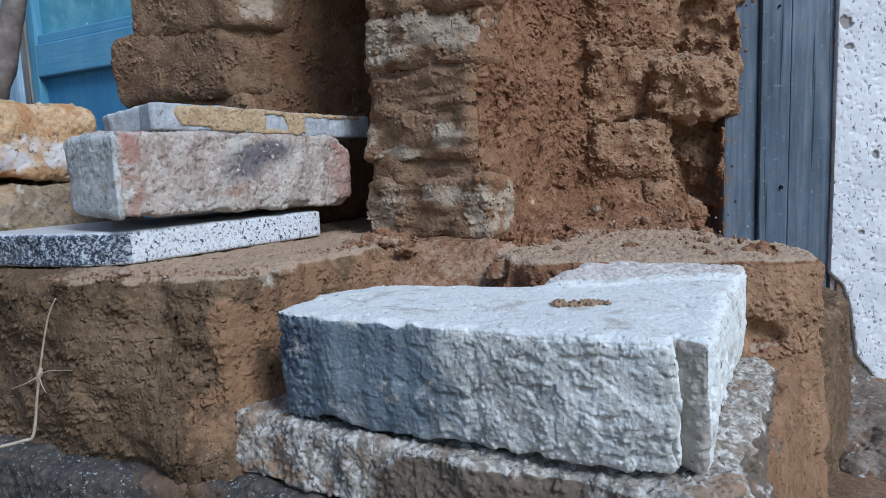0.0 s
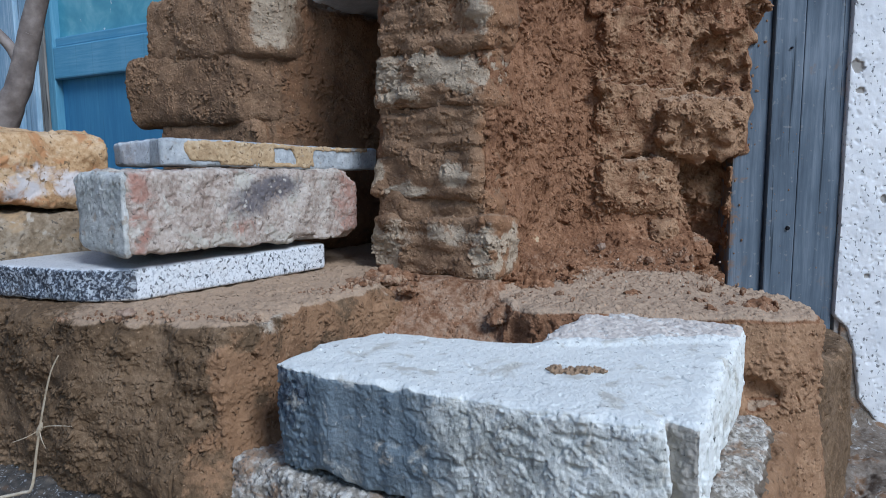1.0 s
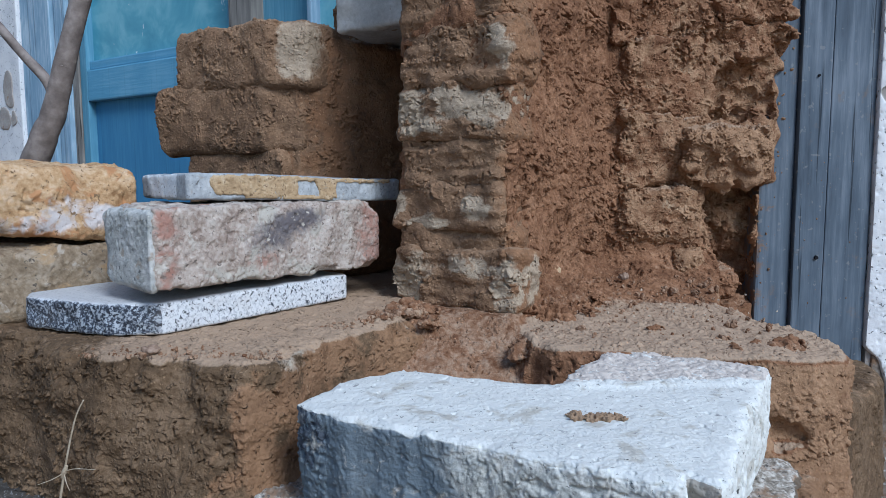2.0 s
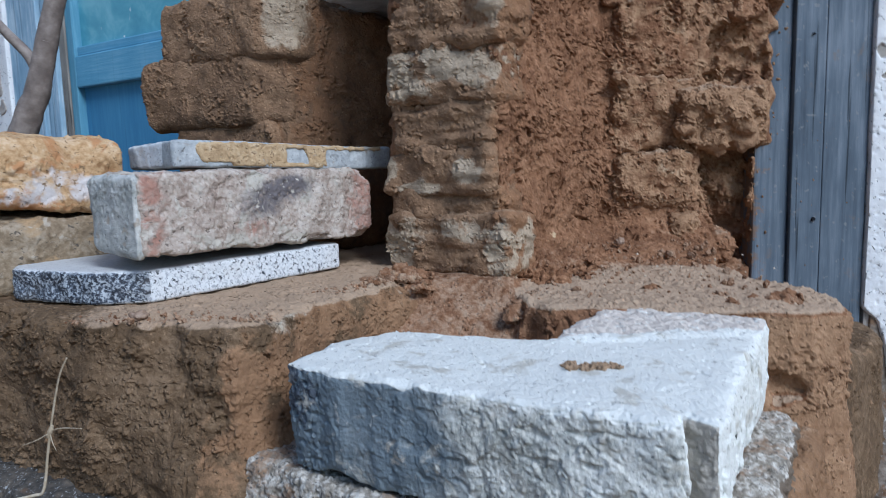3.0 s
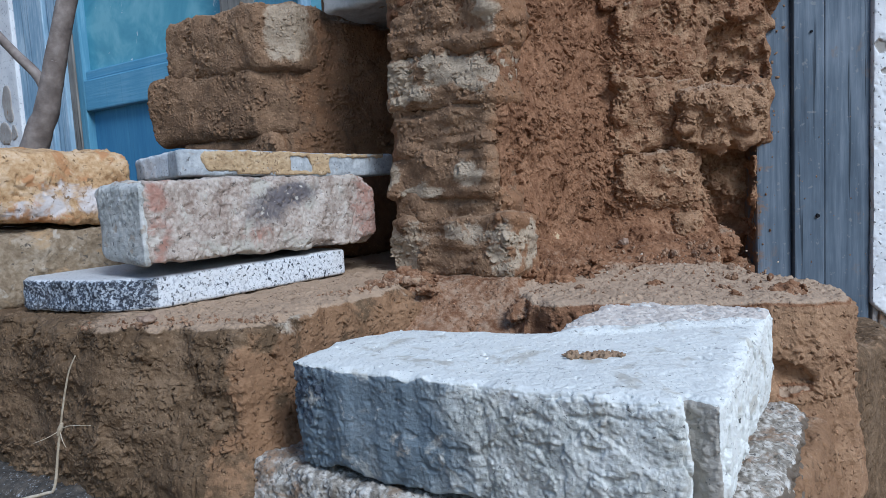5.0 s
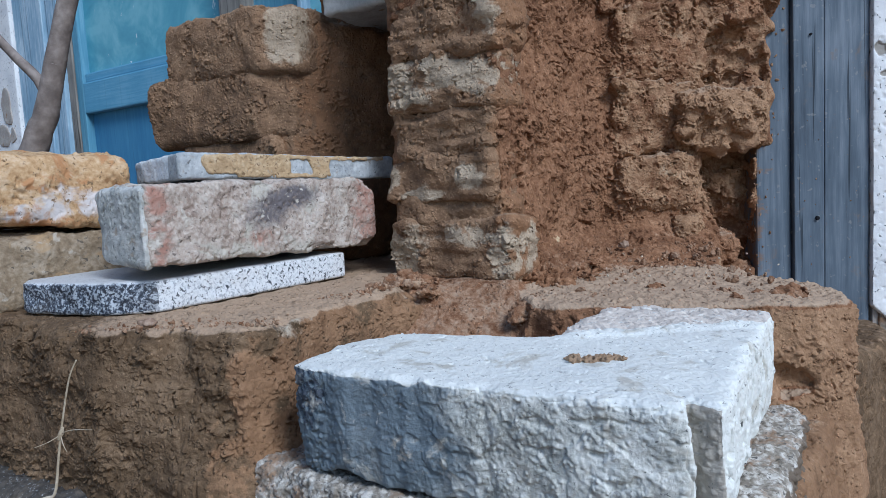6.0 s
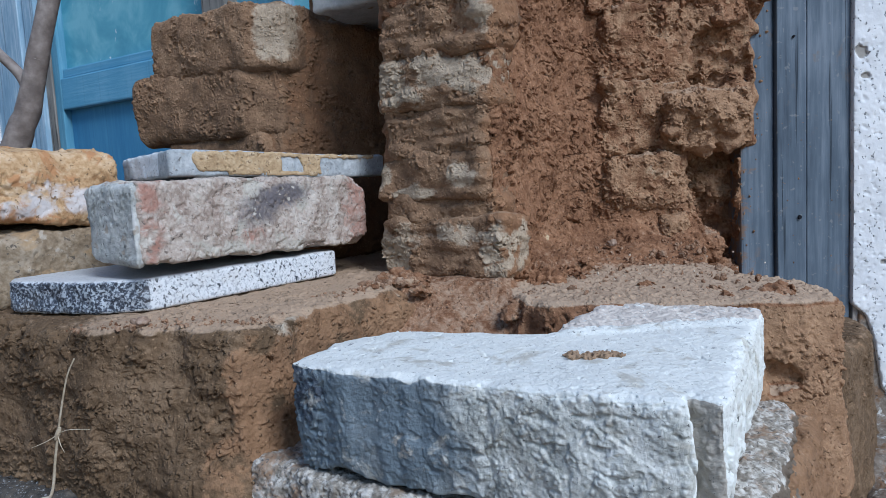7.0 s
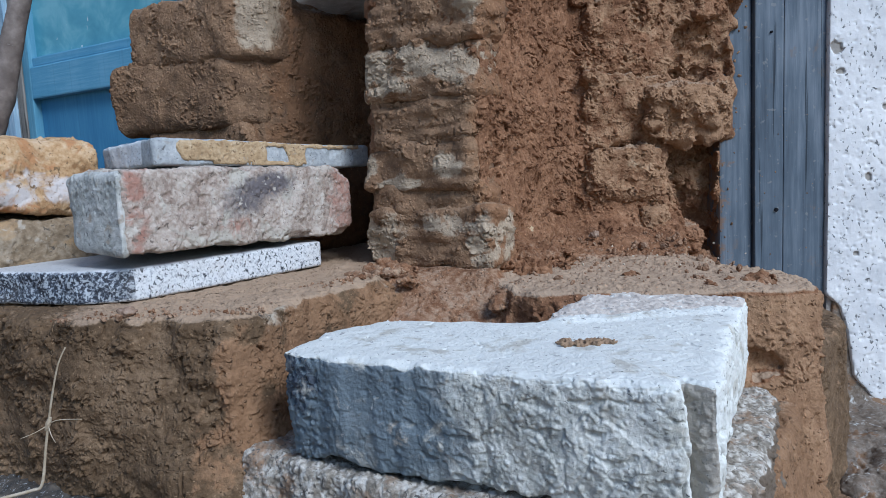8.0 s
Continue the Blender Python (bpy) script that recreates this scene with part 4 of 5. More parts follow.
core_me = sculpt("mud", core, (-0.075, 0.55, 0.465), (0.37, 0.93, 0.90), 0.0034, core_relief, lip=0.6, levels=2, near=lambda c: (c[:, 1] < 0.84) & (c[:, 2] > 0.555) & (c[:, 0] > 0.02) & (c[:, 0] < 0.348) & (c[:, 2] < 0.87), attrs={"fresh": lambda co, n: 0.55 * smooth01(co[:, 0], 0.16, 0.24) * smooth01(co[:, 2], 0.57, 0.62), "dust": lambda co, n: 0.4 * level(co, n), "lime": lambda co, n: 0.8 * np.exp(-((co[:, 0] - 0.03) / 0.012) ** 2 - ((co[:, 2] - 0.785) / 0.014) ** 2)})
part("mud", core_me, CLAY, wall_back, "torn reddish clay mud")
part("mud_top", sculpt("mud_top", lambda X, Y, Z: prism(X, Y, Z, PILLAR, 0.893, 1.15, 0.01), (-0.08, 0.55, 0.885), (0.37, 0.95, 1.16), 0.006, lambda co, n: fbm(co, 0.05, 3, 81) * 0.007), CLAY, wall_back)

FACE = pose(-0.066, 0.619, 0, 0, 0, -29.4)


def adobe_brick(s0, s1, z0, z1, proud, seed, lime=(), layers=0.0, fresh=0.0, deep=0.05):
    """One brick of the pillar's end, in the frame of its face."""
    cx, cz = (s0 + s1) / 2, (z0 + z1) / 2
    hx, hz = (s1 - s0) / 2, (z1 - z0) / 2

    def field(X, Y, Z):
        P = np.stack([X, Y, Z], -1)
        return rbox(X, Y, Z, hx, deep / 2, hz, 0.008) + 0.006 * gnoise(P, 0.03, seed)

    def rough(co, n):
        r = mud_relief(0.0070, 0.0046, seed, 0.005, 0.40, (0.6, 0.8, 1.5))(co, n)
        r = r + (layers or 0.0019) * gnoise(co * np.array([0.15, 0.3, 1.0], np.float32), 0.0075, seed + 3)
        return r

    def patch(co, n):
        v = 0 * n[:, 0]
        for px, pz, rx, rz in lime:
            v = np.maximum(v, 1.25 * np.exp(-(((co[:, 0] + cx - px) / rx) ** 2 + ((co[:, 2] + cz - pz) / rz) ** 2)) * (0.95 + 0.9 * fbm(co * np.array([0.6, 1, 1], np.float32), 0.012, 3, seed + 7)))
        return v

    me = sculpt("brick", field, (-hx - 0.01, -deep / 2 - 0.01, -hz - 0.01), (hx + 0.01, deep / 2 + 0.01, hz + 0.01), 0.003, rough, lip=0.4, levels=2, near=lambda c: c[:, 1] < 0.012, attrs={"fresh": lambda co, n: fresh + 0.6 * smooth01(co[:, 0] + cx + 0.012 * gnoise(co, 0.015, seed), 0.098, 0.112), "dust": lambda co, n: 0.6 * level(co, n), "lime": patch})
    return part("brick", me, ADOBE, wall_back, "", FACE @ pose(cx, deep / 2 - proud, cz))


adobe_brick(0.002, 0.119, 0.709, 0.760, 0.005, 101, [(0.022, 0.734, 0.040, 0.026), (0.088, 0.738, 0.034, 0.018), (0.05, 0.744, 0.05, 0.014)])
adobe_brick(0.003, 0.106, 0.669, 0.713, 0.003, 102, layers=0.0028)
adobe_brick(-0.005, 0.108, 0.629, 0.674, 0.005, 103, [(0.036, 0.640, 0.028, 0.008), (0.085, 0.652, 0.018, 0.010), (0.0, 0.655, 0.010, 0.014)])
adobe_brick(0.000, 0.113, 0.608, 0.640, 0.001, 104)
adobe_brick(-0.007, 0.126, 0.562, 0.617, 0.008, 105, [(0.008, 0.588, 0.030, 0.026), (0.078, 0.602, 0.030, 0.010), (0.116, 0.585, 0.013, 0.026)], fresh=0.1)
adobe_brick(0.006, 0.118, 0.754, 0.809, 0.004, 106, [(0.106, 0.785, 0.011, 0.016)])
adobe_brick(0.002, 0.116, 0.806, 0.852, 0.002, 107)
adobe_brick(0.006, 0.12, 0.853, 0.90, 0.004, 108, [(0.05, 0.88, 0.03, 0.01)])


def wall_stone(x0, x1, z0, z1, front, seed, fresh, lime=0.0, dustv=0.6, square=9.0, slack=0.006, tilt=0.0):
    """A mud-caked stone set in the wall: its extent along the wall and in height, and where its front stands."""
    r = ((x1 - x0) / 2, 0.030, (z1 - z0) / 2)
    c = ((x0 + x1) / 2, front + r[1], (z0 + z1) / 2)

    def field(X, Y, Z):
        P = np.stack([X, Y, Z], -1)
        q = ((np.abs(X) / r[0]) ** square + (np.abs(Y + 0.12 * Z) / r[1]) ** square + (np.abs(Z) / r[2]) ** square) ** (1 / square)
        return (q - 1) * min(r) + slack * gnoise(P, 0.034, seed) + 0.4 * slack * gnoise(P, 0.011, seed + 1)

    me = sculpt("stone", field, [-k - 0.012 for k in r], [k + 0.012 for k in r], 0.003, mud_relief(0.0078, 0.0058, seed, 0.003, 0.58), lip=0.6, levels=2, near=lambda c: c[:, 1] < 0.0, attrs={"fresh": lambda co, n: fresh + 0 * n[:, 0], "dust": lambda co, n: dustv * level(co, n), "lime": lambda co, n: lime * np.exp(-((co[:, 0] - 0.2 * r[0]) / (0.6 * r[0])) ** 2 - ((co[:, 2] - 0.3 * r[2]) / (0.5 * r[2])) ** 2)})
    return part("stone", me, CLAY, wall_back, "", Matrix.Translation(c) @ pose(0, 0, 0, 0, tilt, 8))


wall_stone(0.226, 0.327, 0.664, 0.738, 0.753, 121, 0.80, 0.25, square=4.0, slack=0.012, tilt=-5.0)
wall_stone(0.157, 0.249, 0.605, 0.668, 0.757, 122, 0.60, 0.45, square=6.0)
wall_stone(0.220, 0.258, 0.566, 0.602, 0.754, 123, 0.85, 0.25, 0.3, square=3.0)
wall_stone(0.156, 0.258, 0.744, 0.830, 0.762, 124, 0.45, 0.30, slack=0.008)
wall_stone(0.155, 0.246, 0.670, 0.748, 0.760, 125, 0.55, 0.1, slack=0.007, tilt=2.0)
wall_stone(0.262, 0.350, 0.804, 0.850, 0.775, 126, 0.40, square=4.0, slack=0.009)
wall_stone(0.150, 0.262, 0.826, 0.892, 0.764, 127, 0.30, slack=0.008)
wall_stone(0.258, 0.350, 0.846, 0.895, 0.768, 128, 0.40)
wall_stone(0.262, 0.300, 0.535, 0.580, 0.778, 129, 0.15, square=3.0)

# ---- stub of adobe wall ----
stub = thing("adobe_wall_stub", None, None, "mud-covered stub of adobe brick wall with a pale scar", "adobe wall", kind="structure")


def course(outline, z0, z1, seed, r=0.016, lime=(), fresh_from=-0.2, height=0.0046):
    def field(X, Y, Z):
        P = np.stack([X, Y, Z], -1)
        return prism(X, Y, Z, outline, z0, z1, r) + 0.0050 * gnoise(P, 0.055, seed) + 0.0025 * gnoise(P, 0.022, seed + 2)

    def patch(co, n):
        v = 0 * n[:, 0]
        for x, z, rx, rz in lime:
            v = np.maximum(v, 0.95 * np.exp(-(((co[:, 0] - x) / rx) ** 4 + ((co[:, 2] - z) / rz) ** 4)))
        return v

    xs, ys = [p[0] for p in outline], [p[1] for p in outline]
    return sculpt("brick", field, (min(xs) - 0.012, min(ys) - 0.012, z0 - 0.012), (max(xs) + 0.012, max(ys) + 0.012, z1 + 0.012), 0.0034, mud_relief(0.0070, height, seed, 0.003, 0.33, (0.7, 0.8, 1.4)), lip=0.5, levels=2, near=lambda c: (c[:, 2] > 0.69) & (c[:, 1] < 0.88), attrs={"fresh": lambda co, n: 0.62 * smooth01(co[:, 0] + 0.03 * gnoise(co, 0.04, 9), fresh_from, fresh_from + 0.10), "dust": lambda co, n: 0.7 * level(co, n), "lime": patch})


part("brick", course([(-0.345, 0.780), (-0.30, 0.754), (-0.215, 0.711), (-0.172, 0.716), (-0.138, 0.782), (-0.30, 0.86), (-0.335, 0.84)], 0.772, 0.848, 140, lime=[(-0.184, 0.815, 0.024, 0.034)], fresh_from=-0.15), ADOBE, stub, "upper adobe brick with a pale scar")
part("brick", course([(-0.374, 0.787), (-0.225, 0.718), (-0.180, 0.722), (-0.145, 0.785), (-0.32, 0.87), (-0.368, 0.85)], 0.706, 0.787, 141, fresh_from=-0.22), ADOBE, stub, "mud-smeared lower adobe brick")
part("brick", course([(-0.334, 0.774), (-0.205, 0.716), (-0.16, 0.78), (-0.32, 0.86)], 0.565, 0.713, 142, fresh_from=-0.22), ADOBE, stub)
part("mud", course([(-0.215, 0.730), (-0.186, 0.722), (-0.130, 0.766), (-0.080, 0.822), (-0.02, 0.85), (-0.02, 0.96), (-0.24, 0.96), (-0.26, 0.80)], 0.565, 0.838, 143, fresh_from=-0.26, height=0.0066), ADOBE, stub, "dark red mud packed behind the bricks")
part("mud", course([(-0.165, 0.800), (-0.100, 0.865), (-0.02, 0.905), (-0.02, 0.96), (-0.18, 0.96)], 0.80, 0.885, 144, fresh_from=-0.26), ADOBE, stub)

# ---- loose bricks, slab and block ----
BLOCK = [(-0.092, 0.363), (-0.057, 0.339), (0.015, 0.306), (0.060, 0.283), (0.092, 0.272), (0.110, 0.272), (0.150, 0.355), (0.197, 0.440), (0.165, 0.468), (0.122, 0.493), (0.096, 0.480), (0.060, 0.405), (0.015, 0.413), (-0.040, 0.439), (-0.072, 0.409)]


def block(X, Y, Z):
    P = np.stack([X, Y, Z], -1)
    flat = np.stack([X, Y, 0 * Z], -1)[:, :, :1]
    d = poly2d(X[:, :, :1], Y[:, :, :1], BLOCK) + 0.0022 * gnoise(flat, 0.022, 144) + 0.0014 * gnoise(flat, 0.008, 143) + 0.10 * np.maximum(0.515 - Z, 0)
    wave = gnoise(np.stack([X, 0 * Y, 0 * Z], -1)[:, :1, :1], 0.024, 142)
    low = 0.494 + 0.007 * wave * smooth01(0.05 - X, 0, 0.1)
    ridge = smooth01(Y - 0.12 * X + 0.003 * gnoise(flat, 0.02, 141), 0.383, 0.392) * smooth01(X, 0.05, 0.07)
    top = 0.5525 + 0.0022 * ridge + 0.0012 * gnoise(flat, 0.05, 140)
    chip = np.maximum(gnoise(flat, 0.016, 139), 0) * 0.005 + np.maximum(gnoise(flat, 0.006, 138), 0) * 0.0025
    top = top - chip * smooth01(d, -0.007, 0.0)
    d = both(d, np.maximum(Z - top, low - Z), 0.0030)
    U = X - 0.0962 - 0.04 * (0.5525 - Z) + 0.0020 * gnoise(P, 0.012, 148)
    depth = Y - 0.2705 + 0.18 * (X - 0.096)
    cleft = np.maximum(-U, depth - 0.0145 * (1 - U / 0.0135))
    bite = ball(X, Y, Z, (0.066, 0.268, 0.546), (0.014, 0.010, 0.020))
    return both(d, -joined(cleft, bite, 0.002), 0.0034)


def block_relief(co, n):
    up = smooth01(n[:, 2], 0.5, 0.9)
    split = smooth01(co[:, 0] + 0.025 * gnoise(co, 0.03, 137), -0.045, 0.02)
    side = smooth01(n[:, 0], 0.4, 0.75)
    back = smooth01(co[:, 1] - 0.12 * co[:, 0], 0.385, 0.40) * smooth01(co[:, 0], 0.045, 0.065)
    warp = co + 0.0014 * np.stack([gnoise(co, 0.008, k) for k in (141, 142, 143)], -1)
    torn = fbm(co, 0.04, 3, 150) * 0.0020 + facets(warp, 0.026, 151) * 0.0010 + fbm(warp, 0.009, 3, 154, 0.6) * 0.0004 + 0.0010 * crumbs_at(warp, 0.0040, 134, 0.5) + 0.0008 * crumbs_at(warp, 0.0022, 133, 0.6) + (0.3 + 0.7 * smooth01(gnoise(co, 0.018, 139), -0.1, 0.4)) * (facets(warp, 0.0060, 155) * 0.0005 + facets(warp, 0.0030, 156) * 0.00045) - 0.0012 * smooth01(gnoise(warp * np.array([0.6, 0.6, 1.2], np.float32), 0.006, 135), 0.35, 0.5)
    stones = 0.0022 * crumbs_at(co, 0.016, 159, 0.12)
    pits = smooth01(gnoise(co * np.array([1, 1, 0.4], np.float32), 0.0042, 156), 0.25, 0.42) * 0.0020
    cleft = smooth01(co[:, 0], 0.094, 0.097) * (1 - side)
    face = (1 - up) * ((1 - side) * ((0.45 + 0.55 * split) * torn * (1 - 0.2 * cleft) + stones * split) + side * (0.45 * torn - pits))
    end = (1 - up) * smooth01(-0.058 - co[:, 0], 0, 0.02)
    left = end * (0.0013 * crumbs_at(warp, 0.0042, 157, 0.6) - 0.0014 * smooth01(gnoise(co, 0.004, 146), 0.1, 0.35))
    crack = 0.002 * np.exp(-((co[:, 0] - 0.0952 + 0.0015 * np.sin(co[:, 2] * 300)) / 0.0005) ** 2) * (1 - up) * (1 - smooth01(co[:, 1], 0.285, 0.29)) * smooth01(0.54 - co[:, 2], 0, 0.005)
    pocks = smooth01(gnoise(co, 0.0045, 158), 0.60, 0.68) * 0.0009
    top = up * (fbm(co, 0.016, 4, 152) * (0.0004 + 0.0010 * back) + facets(warp, 0.0050, 153) * (0.00012 + 0.00035 * back) - back * 0.5 * pits - pocks)
    return face + left + top - crack


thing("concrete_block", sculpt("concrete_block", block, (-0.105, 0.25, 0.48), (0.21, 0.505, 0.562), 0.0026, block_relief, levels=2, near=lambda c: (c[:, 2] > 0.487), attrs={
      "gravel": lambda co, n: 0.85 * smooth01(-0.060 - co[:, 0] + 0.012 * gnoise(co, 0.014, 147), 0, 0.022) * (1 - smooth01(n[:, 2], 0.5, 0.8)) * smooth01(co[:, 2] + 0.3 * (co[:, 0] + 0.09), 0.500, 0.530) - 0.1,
      # Top and right faces are whitened as daylight would, beyond their own paleness.
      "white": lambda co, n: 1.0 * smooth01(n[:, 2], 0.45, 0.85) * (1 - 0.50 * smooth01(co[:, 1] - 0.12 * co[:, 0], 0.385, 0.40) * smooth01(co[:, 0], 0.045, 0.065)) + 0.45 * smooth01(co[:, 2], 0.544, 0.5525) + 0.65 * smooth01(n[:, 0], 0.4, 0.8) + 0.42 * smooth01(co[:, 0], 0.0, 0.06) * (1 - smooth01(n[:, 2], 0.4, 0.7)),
      # Brown-grey tone over the cleft's inner face and one spot of the front.
      "brown_grey": lambda co, n: 0.9 * smooth01(co[:, 0], 0.0955, 0.0975) * (1 - smooth01(n[:, 0], 0.35, 0.6)) * (1 - smooth01(n[:, 2], 0.4, 0.7)) * (1 - smooth01(co[:, 1], 0.288, 0.292)) + 0.55 * np.exp(-((co[:, 0] + 0.030) / 0.012) ** 2 - ((co[:, 2] - 0.515) / 0.014) ** 2) * (1 - smooth01(n[:, 2], 0.4, 0.7)),
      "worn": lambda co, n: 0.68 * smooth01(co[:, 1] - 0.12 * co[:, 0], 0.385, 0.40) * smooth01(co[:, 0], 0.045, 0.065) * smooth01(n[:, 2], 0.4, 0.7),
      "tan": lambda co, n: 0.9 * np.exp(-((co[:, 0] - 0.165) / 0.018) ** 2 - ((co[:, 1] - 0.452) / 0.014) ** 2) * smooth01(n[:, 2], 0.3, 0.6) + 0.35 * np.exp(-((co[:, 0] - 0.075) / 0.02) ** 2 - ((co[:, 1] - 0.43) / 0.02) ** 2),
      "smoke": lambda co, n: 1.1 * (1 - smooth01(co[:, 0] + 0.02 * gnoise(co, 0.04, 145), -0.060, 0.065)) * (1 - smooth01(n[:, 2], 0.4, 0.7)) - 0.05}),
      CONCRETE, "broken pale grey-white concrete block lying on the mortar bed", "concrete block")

SLAB = [(-0.250, 0.4500), (-0.211, 0.4560), (-0.1135, 0.609), (-0.117, 0.619), (-0.243, 0.690), (-0.338, 0.497), (-0.326, 0.477)]
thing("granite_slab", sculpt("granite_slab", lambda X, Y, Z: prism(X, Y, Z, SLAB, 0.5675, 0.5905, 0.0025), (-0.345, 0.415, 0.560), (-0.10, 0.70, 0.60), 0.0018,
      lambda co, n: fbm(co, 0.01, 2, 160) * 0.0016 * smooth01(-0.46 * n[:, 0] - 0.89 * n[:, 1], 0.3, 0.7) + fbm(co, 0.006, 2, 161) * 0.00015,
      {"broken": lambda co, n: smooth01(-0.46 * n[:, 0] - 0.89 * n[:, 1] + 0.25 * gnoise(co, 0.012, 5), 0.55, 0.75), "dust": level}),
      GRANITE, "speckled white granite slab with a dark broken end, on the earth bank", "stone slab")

PINKB = [(-0.209, 0.440), (-0.205, 0.441), (-0.088, 0.641), (-0.185, 0.697), (-0.285, 0.56), (-0.254, 0.474)]


def pink_field(X, Y, Z):
    along = (X + 0.209) * 0.508 + (Y - 0.44) * 0.861
    z0, z1 = 0.6005 - 0.030 * along, 0.6575 + 0.0 * along
    d = both(poly2d(X[:, :, :1], Y[:, :, :1], PINKB) + 0 * Z, np.maximum(Z - z1, z0 - Z), 0.004)
    tip = ball(X, Y, Z, (-0.083, 0.634, 0.660), (0.020, 0.020, 0.016))
    toe = ball(X, Y, Z, (-0.088, 0.634, 0.592), (0.016, 0.016, 0.010))
    return both(d, -joined(tip, toe, 0.002), 0.004) + 0.0016 * gnoise(np.stack([X, Y, Z], -1), 0.03, 171)


pink = thing("brick", sculpt("brick", pink_field, (-0.30, 0.43, 0.585), (-0.075, 0.71, 0.668), 0.002,
             lambda co, n: fbm(co, 0.03, 2, 172) * 0.0012 + facets(co, 0.018, 174) * 0.0005 + mud_relief(0.0065, 0.0016, 177, 0.0, 0.45)(co, n) + facets(co + 0.003 * np.stack([gnoise(co, 0.008, k) for k in (164, 165, 166)], -1), 0.011, 167) * 0.0009 - 0.003 * smooth01(gnoise(co, 0.016, 178), 0.1, 0.5) * smooth01(np.abs(co[:, 2] - 0.627), 0.022, 0.029) - smooth01(gnoise(co, 0.005, 173), 0.35, 0.55) * 0.0012 - 0.0022 * np.exp(-(((co[:, 0] + 0.209) * 0.508 + (co[:, 1] - 0.44) * 0.861 - 0.202 + 0.004 * np.sin(co[:, 2] * 160)) / 0.0009) ** 2), levels=1, attrs={"red": lambda co, n: (0.62 + 0.5 * gnoise(co, 0.012, 163)) * np.exp(-((co[:, 0] + 0.2015 - 0.004 * gnoise(co, 0.015, 162)) / 0.0060) ** 2) * smooth01(co[:, 2] + 0.01 * gnoise(co, 0.01, 168), 0.590, 0.612) + 0.6 * np.exp(-((co[:, 0] + 0.160) / 0.009) ** 2 - ((co[:, 2] - 0.612) / 0.012) ** 2) + 0.6 * smooth01(co[:, 0], -0.112, -0.096),
              "soot": lambda co, n: 0.95 * np.exp(-((co[:, 0] + 0.138) / 0.015) ** 2 - ((co[:, 2] - 0.645) / 0.010) ** 2) + 0.75 * np.exp(-((co[:, 0] + 0.154) / 0.018) ** 2 - ((co[:, 2] - 0.630) / 0.016) ** 2) - 0.05}),
             PINK, "chipped pinkish fired brick lying on the granite slab", "brick", group="loose bricks")
CAPO = [(-0.2085, 0.4365), (-0.2065, 0.446), (-0.252, 0.482), (-0.262, 0.476), (-0.256, 0.468)]
part("mortar_cap", sculpt("mortar_cap", lambda X, Y, Z: prism(X, Y, Z, CAPO, 0.598 + 0.10 * np.maximum(-0.215 - X, 0), 0.657, 0.007), (-0.27, 0.43, 0.59), (-0.20, 0.49, 0.665), 0.002,
     lambda co, n: fbm(co, 0.02, 2, 175) * 0.0008 + mud_relief(0.007, 0.0018, 176, 0.0, 0.4)(co, n), levels=1), CAP, pink, "grey mortar stuck to the brick's end")

TILEO = [(-0.214, 0.507), (-0.072, 0.674), (-0.13, 0.735), (-0.298, 0.600)]
# Left-facing end: pale by itself, with skylight painted on top.
tile = thing("paving_tile", sculpt("paving_tile", lambda X, Y, Z: prism(X, Y, Z, TILEO, 0.6605 - 0.004 * smooth01(X, -0.2, -0.1), 0.6815 - 0.004 * smooth01(X, -0.2, -0.1), 0.0025), (-0.315, 0.495, 0.65), (-0.06, 0.745, 0.69), 0.002,
      lambda co, n: fbm(co, 0.02, 2, 180) * 0.0008 + facets(co, 0.007, 182) * 0.0003, levels=1, attrs={"pale_lit": lambda co, n: 0.9 * smooth01(-n[:, 0] + 0.3 * n[:, 2], 0.5, 0.8) * smooth01(-0.226 - co[:, 0], 0, 0.006)}),
      TILE, "thin grey paving tile with ochre mortar along its edge", "tile")


def crust(X, Y, Z):
    along, out = (X + 0.214) * 0.648 + (Y - 0.507) * 0.762, (X + 0.214) * 0.762 - (Y - 0.507) * 0.648
    drop = 0.004 * smooth01(X, -0.2, -0.1)
    P = np.stack([X, Y, Z], -1)
    a = along + 0.007 * gnoise(P, 0.014, 185)
    h = Z - 0.6710 + drop
    main = np.maximum(np.maximum(0.022 - a, a - 0.098), np.abs(h - 0.0015) - 0.0085)
    second = np.maximum(np.abs(a - 0.131) - 0.012, np.abs(h - 0.001) - 0.009)
    rim = np.maximum(np.maximum(0.09 - a, a - 0.205), np.abs(h - 0.0085) - 0.0022)
    film = np.maximum(np.maximum(0.05 - a, a - 0.135), np.abs(h + 0.0075) - 0.0022)
    d = np.minimum(np.minimum(main, second), np.minimum(rim, film)) + 0.0012 * gnoise(P, 0.006, 186)
    return both(d, np.abs(out) - 0.0016, 0.0015)


part("mortar_crust", sculpt("mortar_crust", crust, (-0.22, 0.495, 0.652), (-0.07, 0.68, 0.69), 0.0016, lambda co, n: mud_relief(0.006, 0.0016, 187, 0.0, 0.7)(co, n), levels=1), CRUST, tile, "crumbly ochre mortar on the tile's edge")

HEADER = [(-0.288, 0.574), (-0.300, 0.558), (-0.362, 0.482), (-0.549, 0.635), (-0.475, 0.725)]
